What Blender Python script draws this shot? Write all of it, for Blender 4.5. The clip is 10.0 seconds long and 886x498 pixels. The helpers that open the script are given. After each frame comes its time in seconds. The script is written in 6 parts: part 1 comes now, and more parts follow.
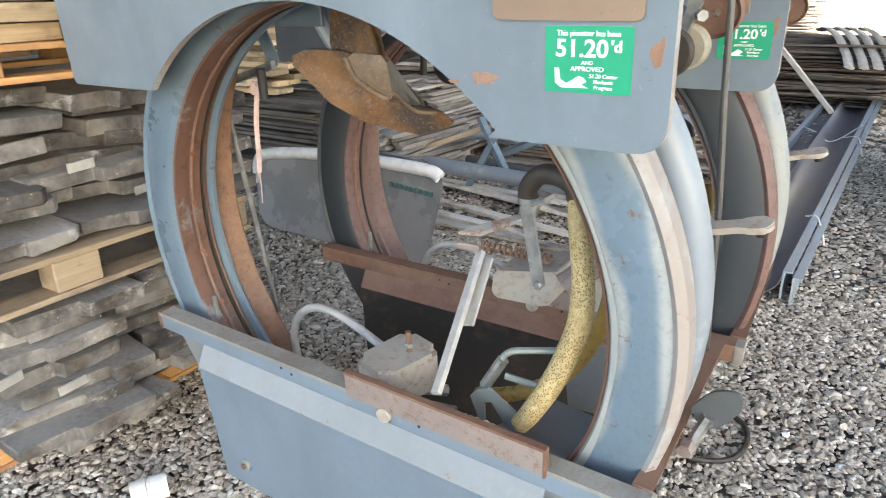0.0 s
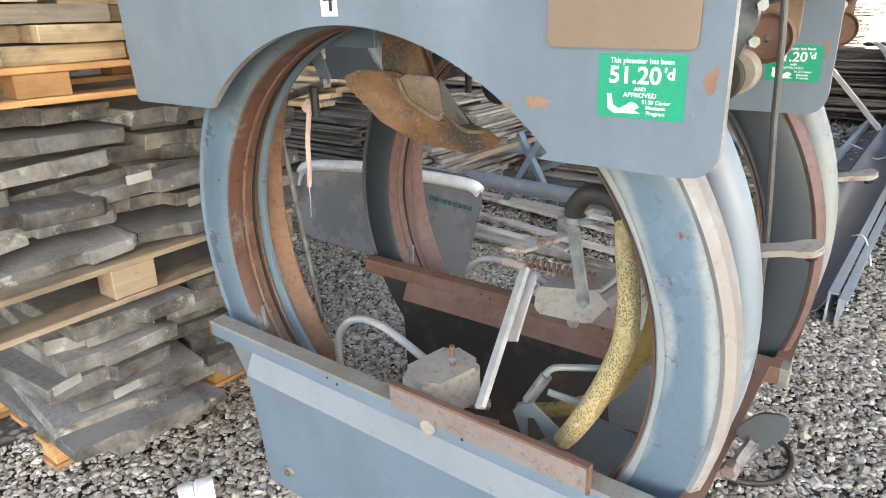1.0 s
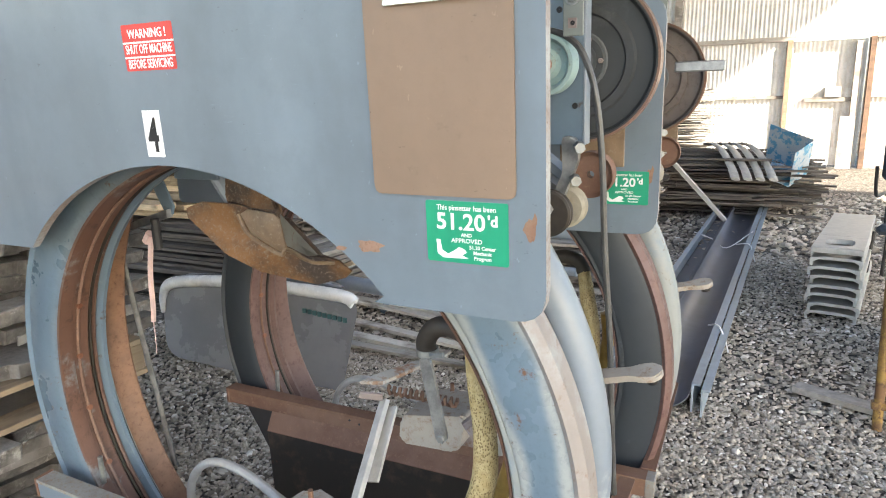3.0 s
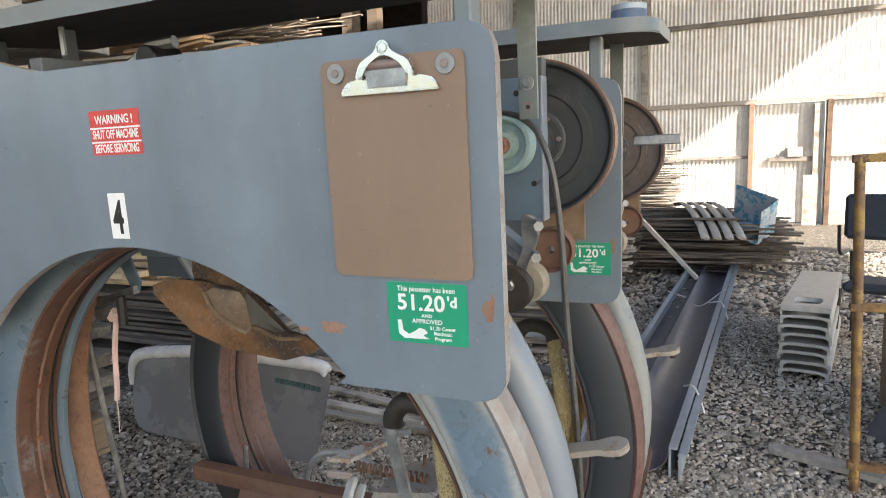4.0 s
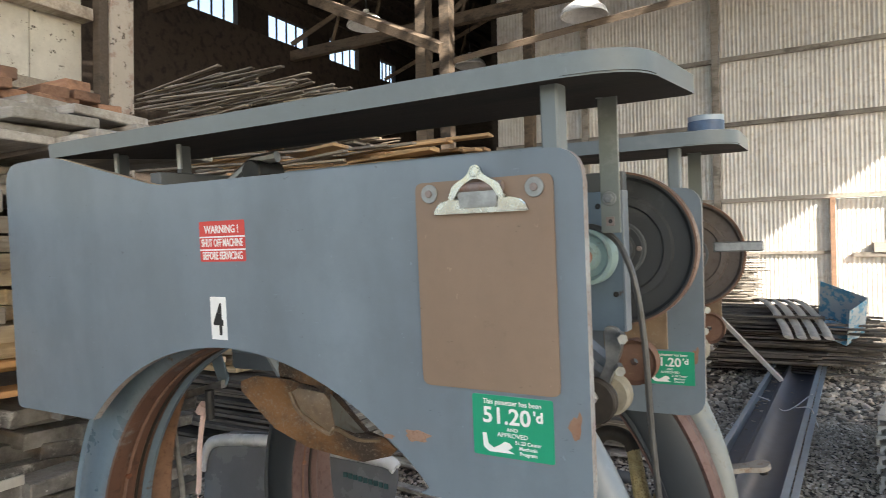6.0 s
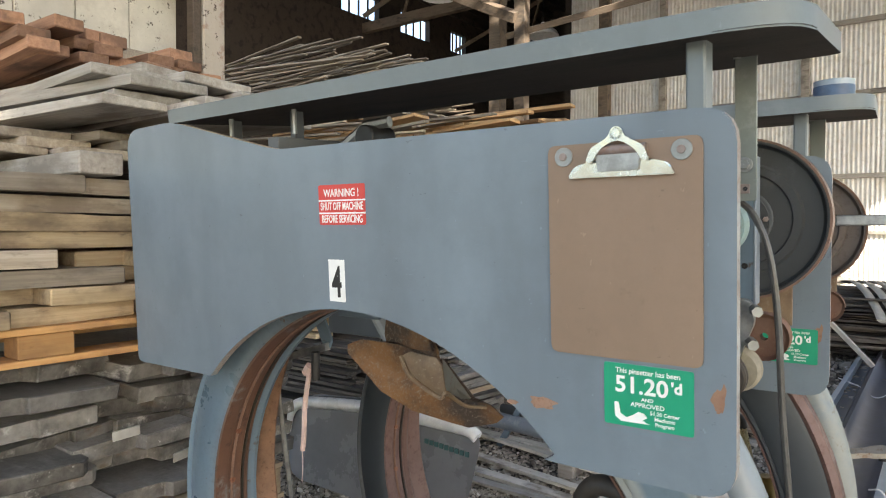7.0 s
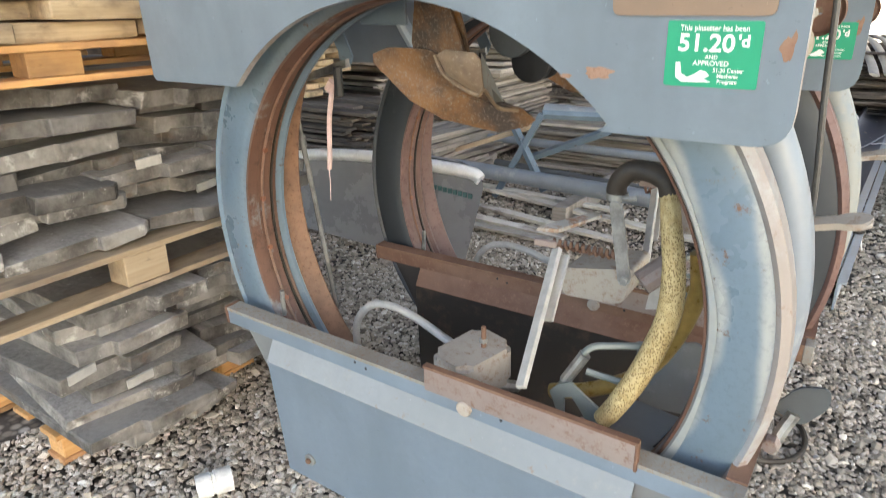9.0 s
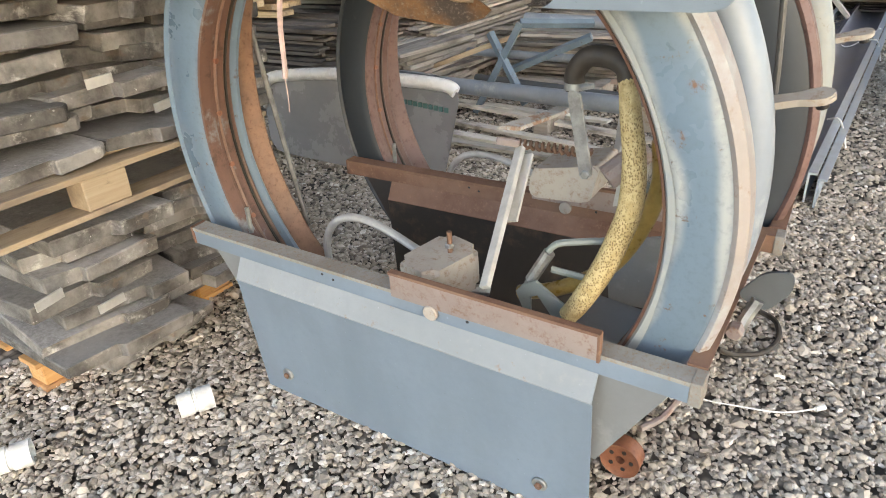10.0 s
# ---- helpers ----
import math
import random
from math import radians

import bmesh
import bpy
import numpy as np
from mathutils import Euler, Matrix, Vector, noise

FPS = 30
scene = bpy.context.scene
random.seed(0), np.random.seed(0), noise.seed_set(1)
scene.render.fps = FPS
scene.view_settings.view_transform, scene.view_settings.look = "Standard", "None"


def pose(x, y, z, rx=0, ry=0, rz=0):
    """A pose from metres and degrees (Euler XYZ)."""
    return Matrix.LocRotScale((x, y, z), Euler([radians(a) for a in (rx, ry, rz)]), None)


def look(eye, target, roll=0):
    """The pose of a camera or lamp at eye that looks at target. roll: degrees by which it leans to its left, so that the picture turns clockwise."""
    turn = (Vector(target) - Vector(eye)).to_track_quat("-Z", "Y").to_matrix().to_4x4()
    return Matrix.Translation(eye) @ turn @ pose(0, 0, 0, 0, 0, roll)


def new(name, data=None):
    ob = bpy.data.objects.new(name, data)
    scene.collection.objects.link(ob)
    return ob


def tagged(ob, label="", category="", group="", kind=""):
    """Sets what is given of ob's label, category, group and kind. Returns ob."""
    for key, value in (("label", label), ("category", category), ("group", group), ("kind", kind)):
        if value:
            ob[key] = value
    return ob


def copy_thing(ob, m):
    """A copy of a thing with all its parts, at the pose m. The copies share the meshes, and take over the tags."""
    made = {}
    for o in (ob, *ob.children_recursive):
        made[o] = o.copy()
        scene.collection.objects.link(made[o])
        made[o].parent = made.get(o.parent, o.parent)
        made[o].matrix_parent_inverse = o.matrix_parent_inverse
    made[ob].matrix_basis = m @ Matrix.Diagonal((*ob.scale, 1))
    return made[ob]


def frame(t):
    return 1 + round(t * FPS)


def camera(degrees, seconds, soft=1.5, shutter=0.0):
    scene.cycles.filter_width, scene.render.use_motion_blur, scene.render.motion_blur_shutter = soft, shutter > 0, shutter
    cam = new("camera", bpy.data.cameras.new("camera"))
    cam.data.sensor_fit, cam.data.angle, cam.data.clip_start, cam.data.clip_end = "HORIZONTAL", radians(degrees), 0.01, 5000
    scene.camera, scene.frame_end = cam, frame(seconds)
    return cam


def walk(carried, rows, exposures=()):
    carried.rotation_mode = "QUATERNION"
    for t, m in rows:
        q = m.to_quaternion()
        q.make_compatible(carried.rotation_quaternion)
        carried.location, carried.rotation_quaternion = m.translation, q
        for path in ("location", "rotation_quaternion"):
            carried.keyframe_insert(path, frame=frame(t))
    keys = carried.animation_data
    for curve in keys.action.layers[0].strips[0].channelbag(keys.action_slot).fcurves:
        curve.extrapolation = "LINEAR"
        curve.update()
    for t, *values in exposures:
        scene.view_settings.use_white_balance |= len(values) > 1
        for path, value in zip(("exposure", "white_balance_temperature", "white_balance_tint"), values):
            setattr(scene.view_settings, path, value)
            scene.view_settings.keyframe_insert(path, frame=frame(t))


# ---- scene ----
# Machine frame: x along the side panel, y away from the eye, z up; it leans slightly on the gravel.
LIFT, SLANT = 0.335, 3.2
MACHINE = pose(0, 0, LIFT, SLANT, 0, 0)
cam = camera(67.7, 10.0, soft=0.8, shutter=0.3)
ROWS = [
    (0, (0.5168, -0.9142, 1.0893), (-0.0029, -0.1612, 0.6855), -2.82),
    (0.5, (0.5039, -0.9327, 1.0970), (-0.0467, -0.2075, 0.6837), -2.48),
    (1, (0.5070, -0.9516, 1.1138), (-0.0565, -0.2212, 0.7278), -3.00),
    (1.5, (0.5185, -0.9341, 1.1328), (-0.0261, -0.1753, 0.7755), -2.51),
    (2, (0.5376, -0.8913, 1.1518), (0.0356, -0.0843, 0.8407), -1.47),
    (2.5, (0.5390, -0.8555, 1.1641), (0.0749, -0.0183, 0.8748), -1.69),
    (4, (0.5795, -0.8418, 1.2084), (0.1590, 0.0487, 1.0349), -2.98),
    (4.5, (0.5838, -0.8584, 1.2310), (0.1605, 0.0391, 1.1069), -3.11),
    (5, (0.5879, -0.8693, 1.2433), (0.1587, 0.0302, 1.1609), -2.59),
    (6.3, (0.5429, -0.8899, 1.2523), (-0.0062, -0.0547, 1.2190), -1.74),
    (6.5, (0.5220, -0.8988, 1.2495), (-0.0530, -0.0817, 1.2071), -1.27),
    (7, (0.4724, -0.9261, 1.2393), (-0.1185, -0.1226, 1.1671), -1.71),
    (7.5, (0.4190, -0.9673, 1.2157), (-0.1715, -0.1714, 1.0817), -2.47),
    (8, (0.3912, -0.9995, 1.1793), (-0.2014, -0.2228, 0.9657), -2.34),
    (8.5, (0.3868, -1.0238, 1.1378), (-0.1738, -0.2506, 0.8414), -2.10),
    (9, (0.3882, -1.0298, 1.0813), (-0.1414, -0.2792, 0.6862), -2.54),
    (9.5, (0.4128, -1.0002, 1.0349), (-0.1004, -0.2761, 0.5743), -3.29),
    (10, (0.4459, -0.9852, 1.0135), (-0.0555, -0.2744, 0.5202), -5.25),
]
EXPOSURE = 1.75
walk(cam, [(t, MACHINE @ look(eye, target, roll)) for t, eye, target, roll in ROWS],
     [(0.0, EXPOSURE + 0.76, 7050, 10), (1.5, EXPOSURE + 0.72, 7050, 10), (2.5, EXPOSURE + 0.67, 7050, 10), (4.0, EXPOSURE - 0.05, 7100, 13), (5.0, EXPOSURE - 0.42, 7150, 14),
      (6.5, EXPOSURE - 0.17, 7100, 10), (8.0, EXPOSURE + 0.28, 7150, 10), (9.0, EXPOSURE + 0.62, 7400, 11), (10.0, EXPOSURE + 0.74, 7900, 12)])


# ---- light ----
SUN_FROM = Vector((1.0, -0.7, 0.74)).normalized()
world = bpy.data.worlds.new("daylight")
scene.world = world
world.use_nodes = True
wn = world.node_tree
sky = wn.nodes.new("ShaderNodeTexSky")
sky.sky_type = "NISHITA"
sky.sun_disc = False
sky.sun_elevation = math.asin(SUN_FROM.z)
sky.sun_rotation = math.atan2(SUN_FROM.x, SUN_FROM.y)
wn.links.new(sky.outputs["Color"], wn.nodes["Background"].inputs["Color"])
wn.nodes["Background"].inputs["Strength"].default_value = 0.15
sun = new("sun", bpy.data.lights.new("sun", "SUN"))
sun.data.energy, sun.data.angle, sun.data.color = 5.0, radians(0.53), (1.0, 0.95, 0.86)
sun.matrix_world = look(SUN_FROM * 30, (0, 0, 0))


# ---- materials ----
def nodes_of(name):
    m = bpy.data.materials.new(name)
    m.use_nodes = True
    t = m.node_tree
    return m, t, t.nodes["Principled BSDF"]


def node(t, kind, **values):
    n = t.nodes.new(kind)
    for key, value in values.items():
        n.inputs[key.replace("_", " ")].default_value = value
    return n


def mix(t, fac, a, b):
    n = t.nodes.new("ShaderNodeMix")
    n.data_type = "RGBA"
    for socket, value in ((n.inputs[0], fac), (n.inputs[6], a), (n.inputs[7], b)):
        if isinstance(value, bpy.types.NodeSocket):
            t.links.new(value, socket)
        elif isinstance(value, (int, float)):
            socket.default_value = value
        else:
            socket.default_value = (*value, 1)
    return n.outputs[2]


def ramp(t, source, low, high, a=0.0, b=1.0):
    n = t.nodes.new("ShaderNodeMapRange")
    n.interpolation_type = "SMOOTHSTEP"
    t.links.new(source, n.inputs["Value"])
    n.inputs["From Min"].default_value, n.inputs["From Max"].default_value = low, high
    n.inputs["To Min"].default_value, n.inputs["To Max"].default_value = a, b
    return n.outputs["Result"]


def noise_of(t, scale, detail=6, rough=0.6, stretch=None, shift=0.0):
    co = t.nodes.new("ShaderNodeTexCoord")
    mp = t.nodes.new("ShaderNodeMapping")
    t.links.new(co.outputs["Object"], mp.inputs["Vector"])
    info = t.nodes.new("ShaderNodeObjectInfo")
    k = t.nodes.new("ShaderNodeMath")
    k.operation = "MULTIPLY_ADD"
    k.inputs[1].default_value, k.inputs[2].default_value = 37.0, shift
    t.links.new(info.outputs["Random"], k.inputs[0])
    t.links.new(k.outputs[0], mp.inputs["Location"])
    mp.inputs["Scale"].default_value = stretch or (1, 1, 1)
    n = node(t, "ShaderNodeTexNoise", Scale=scale, Detail=detail, Roughness=rough)
    t.links.new(mp.outputs["Vector"], n.inputs["Vector"])
    return n.outputs["Fac"]


def bump(t, bsdf, source, strength, distance=0.002):
    n = node(t, "ShaderNodeBump", Strength=strength, Distance=distance)
    t.links.new(source, n.inputs["Height"])
    t.links.new(n.outputs["Normal"], bsdf.inputs["Normal"])


def painted(name, base, worn, rust=(0.16, 0.07, 0.035), rough=0.42, wear=(0.56, 0.7), rusty=(0.66, 0.74), metal=0.0, smear=0.3, patch=1.0, wavy=0.0, grit=0.25):
    """Old paint: cloudy tone, grime in streaks, worn through to primer and rust in patches."""
    m, t, b = nodes_of(name)
    cloud = noise_of(t, 2.2, 2, 0.4)
    fine = noise_of(t, 45, 8, 0.7, shift=3)
    tone = mix(t, cloud, [c * 0.72 for c in base], [c * 1.24 for c in base])
    tone = mix(t, ramp(t, noise_of(t, 7, 9, 0.68, shift=11), *wear, 0.0, patch), tone, worn)
    spots = ramp(t, noise_of(t, 16, 10, 0.72, shift=23), *rusty)
    tone = mix(t, spots, tone, rust)
    streak = noise_of(t, 5, 3, 0.5, (1.6, 1.6, 0.45), 31)
    tone = mix(t, ramp(t, streak, 0.25, 0.95, 0.0, smear), tone, [c * 0.45 for c in base])
    scratch = noise_of(t, 30, 4, 0.6, (1.0, 1.0, 7.0), 41)
    tone = mix(t, ramp(t, scratch, 0.66, 0.8, 0.0, 0.25), tone, [min(1, c * 1.6) for c in base])
    tone = mix(t, ramp(t, fine, 0.35, 0.75, 0.0, grit), tone, [c * 0.7 for c in base])
    tone = mix(t, ramp(t, noise_of(t, 85, 3, 0.6, (1.0, 1.0, 0.6), 61), 0.7, 0.76, 0.0, 0.3), tone, [min(1, c * 1.6 + 0.02) for c in base])
    tone = mix(t, ramp(t, noise_of(t, 60, 4, 0.7, (0.7, 1.0, 1.3), 67), 0.68, 0.74, 0.0, 0.6), tone, [c * 0.4 for c in base])
    t.links.new(tone, b.inputs["Base Color"])
    t.links.new(ramp(t, cloud, 0.0, 1.0, rough - 0.05, rough + 0.12), b.inputs["Roughness"])
    b.inputs["Metallic"].default_value = metal
    bump(t, b, fine, 0.1, 0.001)
    if wavy:
        # gentle unevenness of a hand-painted sheet, under the fine relief
        broad = node(t, "ShaderNodeBump", Strength=wavy, Distance=0.05)
        t.links.new(noise_of(t, 2.6, 1, 0.3, shift=51), broad.inputs["Height"])
        t.links.new(broad.outputs["Normal"], b.inputs["Normal"].links[0].from_node.inputs["Normal"])
    return m


def rusted(name, a, b2, c, rough=0.75, scale=14):
    m, t, b = nodes_of(name)
    big = noise_of(t, scale * 0.35, 7, 0.65)
    fine = noise_of(t, scale * 5, 9, 0.75, shift=5)
    tone = mix(t, ramp(t, big, 0.35, 0.65), a, b2)
    tone = mix(t, ramp(t, fine, 0.5, 0.72), tone, c)
    t.links.new(tone, b.inputs["Base Color"])
    t.links.new(ramp(t, fine, 0.3, 0.7, rough - 0.15, rough + 0.15), b.inputs["Roughness"])
    bump(t, b, fine, 0.35, 0.002)
    return m


def wooden(name, a, b2, dirt, rough=0.8, grain=1.0):
    """Sawn boards whose grain runs along local x; each board has its own tone."""
    m, t, b = nodes_of(name)
    info = t.nodes.new("ShaderNodeObjectInfo")
    streak = noise_of(t, 9, 8, 0.65, (0.35, 9 * grain, 9 * grain))
    stain = noise_of(t, 5, 6, 0.6, (0.5, 1, 1), 7)
    tone = mix(t, ramp(t, streak, 0.3, 0.72), a, b2)
    tone = mix(t, ramp(t, stain, 0.48, 0.66, 0, 0.9), tone, dirt)
    tone = mix(t, ramp(t, noise_of(t, 38, 7, 0.7, (0.4, 1, 1), 19), 0.55, 0.75, 0, 0.6), tone, [c * 0.6 for c in dirt])
    hsv = node(t, "ShaderNodeHueSaturation")
    t.links.new(ramp(t, info.outputs["Random"], 0, 1, 0.62, 1.25), hsv.inputs["Value"])
    t.links.new(tone, hsv.inputs["Color"])
    t.links.new(hsv.outputs["Color"], b.inputs["Base Color"])
    b.inputs["Roughness"].default_value = rough
    bump(t, b, streak, 0.4, 0.002)
    return m


def slab_mat():
    """Old tarry slabs: dusty grey tops, dark stained edges, pale scuffs; each slab has its own tone."""
    m, t, b = nodes_of("grey_weathered_slab")
    info = t.nodes.new("ShaderNodeObjectInfo")
    tone = mix(t, ramp(t, noise_of(t, 6, 7, 0.65), 0.32, 0.68), (0.05, 0.046, 0.042), (0.25, 0.236, 0.22))
    tone = mix(t, ramp(t, noise_of(t, 13, 8, 0.7, (0.4, 1, 1), 9), 0.55, 0.72), tone, (0.42, 0.405, 0.38))
    tone = mix(t, ramp(t, noise_of(t, 9, 5, 0.6, (0.3, 1, 1.6), 21), 0.58, 0.7, 0, 0.8), tone, (0.16, 0.12, 0.09))
    geo = t.nodes.new("ShaderNodeNewGeometry")
    split = t.nodes.new("ShaderNodeSeparateXYZ")
    t.links.new(geo.outputs["True Normal"], split.inputs[0])
    fine = noise_of(t, 70, 8, 0.75, shift=5)
    # dust settles on faces that look up
    dust = t.nodes.new("ShaderNodeMath")
    dust.operation = "MULTIPLY"
    t.links.new(ramp(t, split.outputs["Z"], 0.6, 0.95), dust.inputs[0])
    t.links.new(ramp(t, fine, 0.35, 0.65, 0.25, 0.75), dust.inputs[1])
    tone = mix(t, dust.outputs[0], tone, (0.36, 0.345, 0.325))
    tone = mix(t, ramp(t, noise_of(t, 28, 6, 0.7, shift=33), 0.66, 0.72), tone, (0.58, 0.57, 0.55))
    hsv = node(t, "ShaderNodeHueSaturation")
    t.links.new(ramp(t, info.outputs["Random"], 0, 1, 0.7, 1.35), hsv.inputs["Value"])
    t.links.new(tone, hsv.inputs["Color"])
    t.links.new(hsv.outputs["Color"], b.inputs["Base Color"])
    t.links.new(ramp(t, fine, 0.3, 0.7, 0.5, 0.85), b.inputs["Roughness"])
    bump(t, b, fine, 0.5, 0.003)
    return m


def wheel_paint(name, base, edge, rust, centre, mid, half):
    """Blue wheel paint rubbed to cream along both rims, with rust flecks and grime; the rims are circles about centre."""
    m, t, b = nodes_of(name)
    co = t.nodes.new("ShaderNodeTexCoord")
    shift = t.nodes.new("ShaderNodeVectorMath")
    shift.operation = "SUBTRACT"
    shift.inputs[1].default_value = (centre[0], 0, centre[1])
    t.links.new(co.outputs["Object"], shift.inputs[0])
    flat = t.nodes.new("ShaderNodeVectorMath")
    flat.operation = "MULTIPLY"
    flat.inputs[1].default_value = (1, 0, 1)
    t.links.new(shift.outputs[0], flat.inputs[0])
    size = t.nodes.new("ShaderNodeVectorMath")
    size.operation = "LENGTH"
    t.links.new(flat.outputs[0], size.inputs[0])
    off = t.nodes.new("ShaderNodeMath")
    off.operation = "SUBTRACT"
    off.inputs[1].default_value = mid
    t.links.new(size.outputs["Value"], off.inputs[0])
    away = t.nodes.new("ShaderNodeMath")
    away.operation = "ABSOLUTE"
    t.links.new(off.outputs[0], away.inputs[0])
    rag = t.nodes.new("ShaderNodeMath")
    rag.operation = "MULTIPLY_ADD"
    rag.inputs[1].default_value = half * 2.6
    t.links.new(noise_of(t, 3.2, 2, 0.45, shift=4), rag.inputs[0])
    t.links.new(away.outputs[0], rag.inputs[2])
    tone = mix(t, noise_of(t, 2.6, 3, 0.5), [c * 0.7 for c in base], [c * 1.25 for c in base])
    tone = mix(t, ramp(t, noise_of(t, 4, 4, 0.5, shift=17), 0.4, 0.75, 0, 0.35), tone, [c * 0.6 for c in base])
    # the rubbed cream is strongest on the +x side and fades towards -x
    side = t.nodes.new("ShaderNodeSeparateXYZ")
    t.links.new(shift.outputs[0], side.inputs[0])
    worn = t.nodes.new("ShaderNodeMath")
    worn.operation = "MULTIPLY"
    t.links.new(ramp(t, rag.outputs[0], half * 1.95, half * 2.45, 0, 0.85), worn.inputs[0])
    t.links.new(ramp(t, side.outputs["X"], -0.3, 0.25, 0.12, 1.0), worn.inputs[1])
    tone = mix(t, worn.outputs[0], tone, edge)
    tone = mix(t, ramp(t, noise_of(t, 22, 9, 0.75, shift=29), 0.61, 0.68), tone, rust)
    tone = mix(t, ramp(t, noise_of(t, 60, 7, 0.7, shift=7), 0.45, 0.75, 0, 0.35), tone, [c * 0.5 for c in base])
    t.links.new(tone, b.inputs["Base Color"])
    t.links.new(ramp(t, noise_of(t, 8, 4, shift=2), 0.3, 0.7, 0.24, 0.45), b.inputs["Roughness"])
    bump(t, b, noise_of(t, 50, 6, 0.7, shift=3), 0.12, 0.001)
    return m


def plain(name, base, rough=0.5, metal=0.0, vary=0.2, scale=30, bumpy=0.1):
    m, t, b = nodes_of(name)
    n = noise_of(t, scale, 7, 0.65)
    t.links.new(mix(t, ramp(t, n, 0.3, 0.7), [c * (1 - vary) for c in base], [min(1, c * (1 + vary)) for c in base]), b.inputs["Base Color"])
    t.links.new(ramp(t, n, 0.3, 0.7, max(0.05, rough - 0.1), rough + 0.1), b.inputs["Roughness"])
    b.inputs["Metallic"].default_value = metal
    bump(t, b, n, bumpy, 0.001)
    return m


PANEL = painted("grey_blue_panel_paint", (0.18, 0.226, 0.268), (0.14, 0.172, 0.2), rough=0.36, wear=(0.42, 0.62), rusty=(0.72, 0.76), smear=0.55, patch=0.35, wavy=0.12, grit=0.12)
BLUE = painted("worn_blue_steel", (0.15, 0.21, 0.265), (0.27, 0.31, 0.33), (0.1, 0.05, 0.03), rough=0.32, wear=(0.56, 0.72), rusty=(0.58, 0.68), smear=0.55)
BASEBLUE = painted("blue_base_paint", (0.185, 0.24, 0.3), (0.15, 0.19, 0.22), (0.15, 0.08, 0.05), rough=0.38, wear=(0.5, 0.8), rusty=(0.69, 0.76), smear=0.35, patch=0.5)
CREAM = painted("worn_cream_edge", (0.27, 0.29, 0.28), (0.2, 0.25, 0.29), (0.15, 0.08, 0.05), rough=0.42, wear=(0.5, 0.7), rusty=(0.6, 0.72))
PINKRUST = painted("rubbed_rust_ridge", (0.31, 0.275, 0.255), (0.36, 0.365, 0.365), (0.2, 0.105, 0.07), 0.45, (0.45, 0.62), (0.55, 0.7))
TUBE = painted("grey_tube_paint", (0.24, 0.28, 0.32), (0.38, 0.41, 0.43), rough=0.3, wear=(0.55, 0.7), rusty=(0.7, 0.8))
DARKPLATE = painted("dark_grey_plate", (0.1, 0.11, 0.115), (0.14, 0.15, 0.155), rough=0.5, wear=(0.55, 0.7), rusty=(0.68, 0.76))
RUST = rusted("brown_rust", (0.15, 0.075, 0.048), (0.21, 0.12, 0.08), (0.27, 0.16, 0.11))
RUSTPLATE = rusted("rusted_plate", (0.21, 0.165, 0.15), (0.28, 0.23, 0.21), (0.18, 0.095, 0.06), 0.5, 8)
ORANGE = rusted("ochre_rust", (0.05, 0.034, 0.026), (0.2, 0.095, 0.034), (0.24, 0.2, 0.155), 0.42, 26)
TAN = rusted("tan_rust", (0.24, 0.165, 0.1), (0.13, 0.085, 0.055), (0.3, 0.24, 0.17), 0.55, 20)
FLAPGREY = painted("grey_flap_paint", (0.2, 0.205, 0.19), (0.16, 0.13, 0.1), rough=0.5, rusty=(0.6, 0.7))
BEAMTOP = rusted("worn_beam_edge", (0.29, 0.285, 0.265), (0.22, 0.205, 0.18), (0.28, 0.15, 0.075), 0.55, 24)
STEEL = plain("dull_steel", (0.36, 0.365, 0.36), 0.45, 0.85, 0.3)
RODGREY = plain("tarnished_rod", (0.17, 0.165, 0.155), 0.5, 0.5, 0.35)
GALV = plain("zinc_steel", (0.3, 0.31, 0.3), 0.5, 0.7, 0.25)
CHROME = plain("nickel_clip", (0.56, 0.59, 0.58), 0.22, 0.9, 0.08, 40, 0.05)
CAST = rusted("dusty_casting", (0.32, 0.285, 0.245), (0.4, 0.36, 0.31), (0.25, 0.15, 0.09), 0.8, 10)
RUBBER = plain("black_rubber", (0.036, 0.029, 0.023), 0.6, 0, 0.35)
HARDBOARD = painted("brown_hardboard", (0.26, 0.18, 0.125), (0.22, 0.15, 0.1), (0.15, 0.095, 0.065), 0.5, (0.5, 0.8), (0.6, 0.8), smear=0.35, patch=0.5)
EDGE = rusted("chipped_panel_edge", (0.27, 0.23, 0.21), (0.36, 0.37, 0.37), (0.2, 0.12, 0.09), 0.7, 26)
PLYEDGE = rusted("bare_ply_edge", (0.4, 0.28, 0.18), (0.47, 0.35, 0.24), (0.3, 0.2, 0.13), 0.8, 20)
WHITE = plain("white_print", (0.82, 0.82, 0.8), 0.5, 0, 0.04)
BLACK = plain("black_print", (0.015, 0.015, 0.016), 0.5, 0, 0.1)
GREEN = plain("green_sticker", (0.006, 0.31, 0.17), 0.4, 0, 0.06, 8, 0.02)
RED = plain("red_sticker", (0.6, 0.055, 0.045), 0.45, 0, 0.08, 8, 0.02)
PINK = plain("pink_band", (0.55, 0.4, 0.36), 0.8, 0, 0.15)
LIGHTBLUE = painted("pale_green_pulley", (0.3, 0.42, 0.4), (0.22, 0.31, 0.31), (0.16, 0.09, 0.05), rough=0.4, rusty=(0.6, 0.7))
DISC = painted("dark_disc", (0.06, 0.066, 0.07), (0.12, 0.128, 0.13), rough=0.5, wear=(0.52, 0.7), rusty=(0.72, 0.8), smear=0.5)
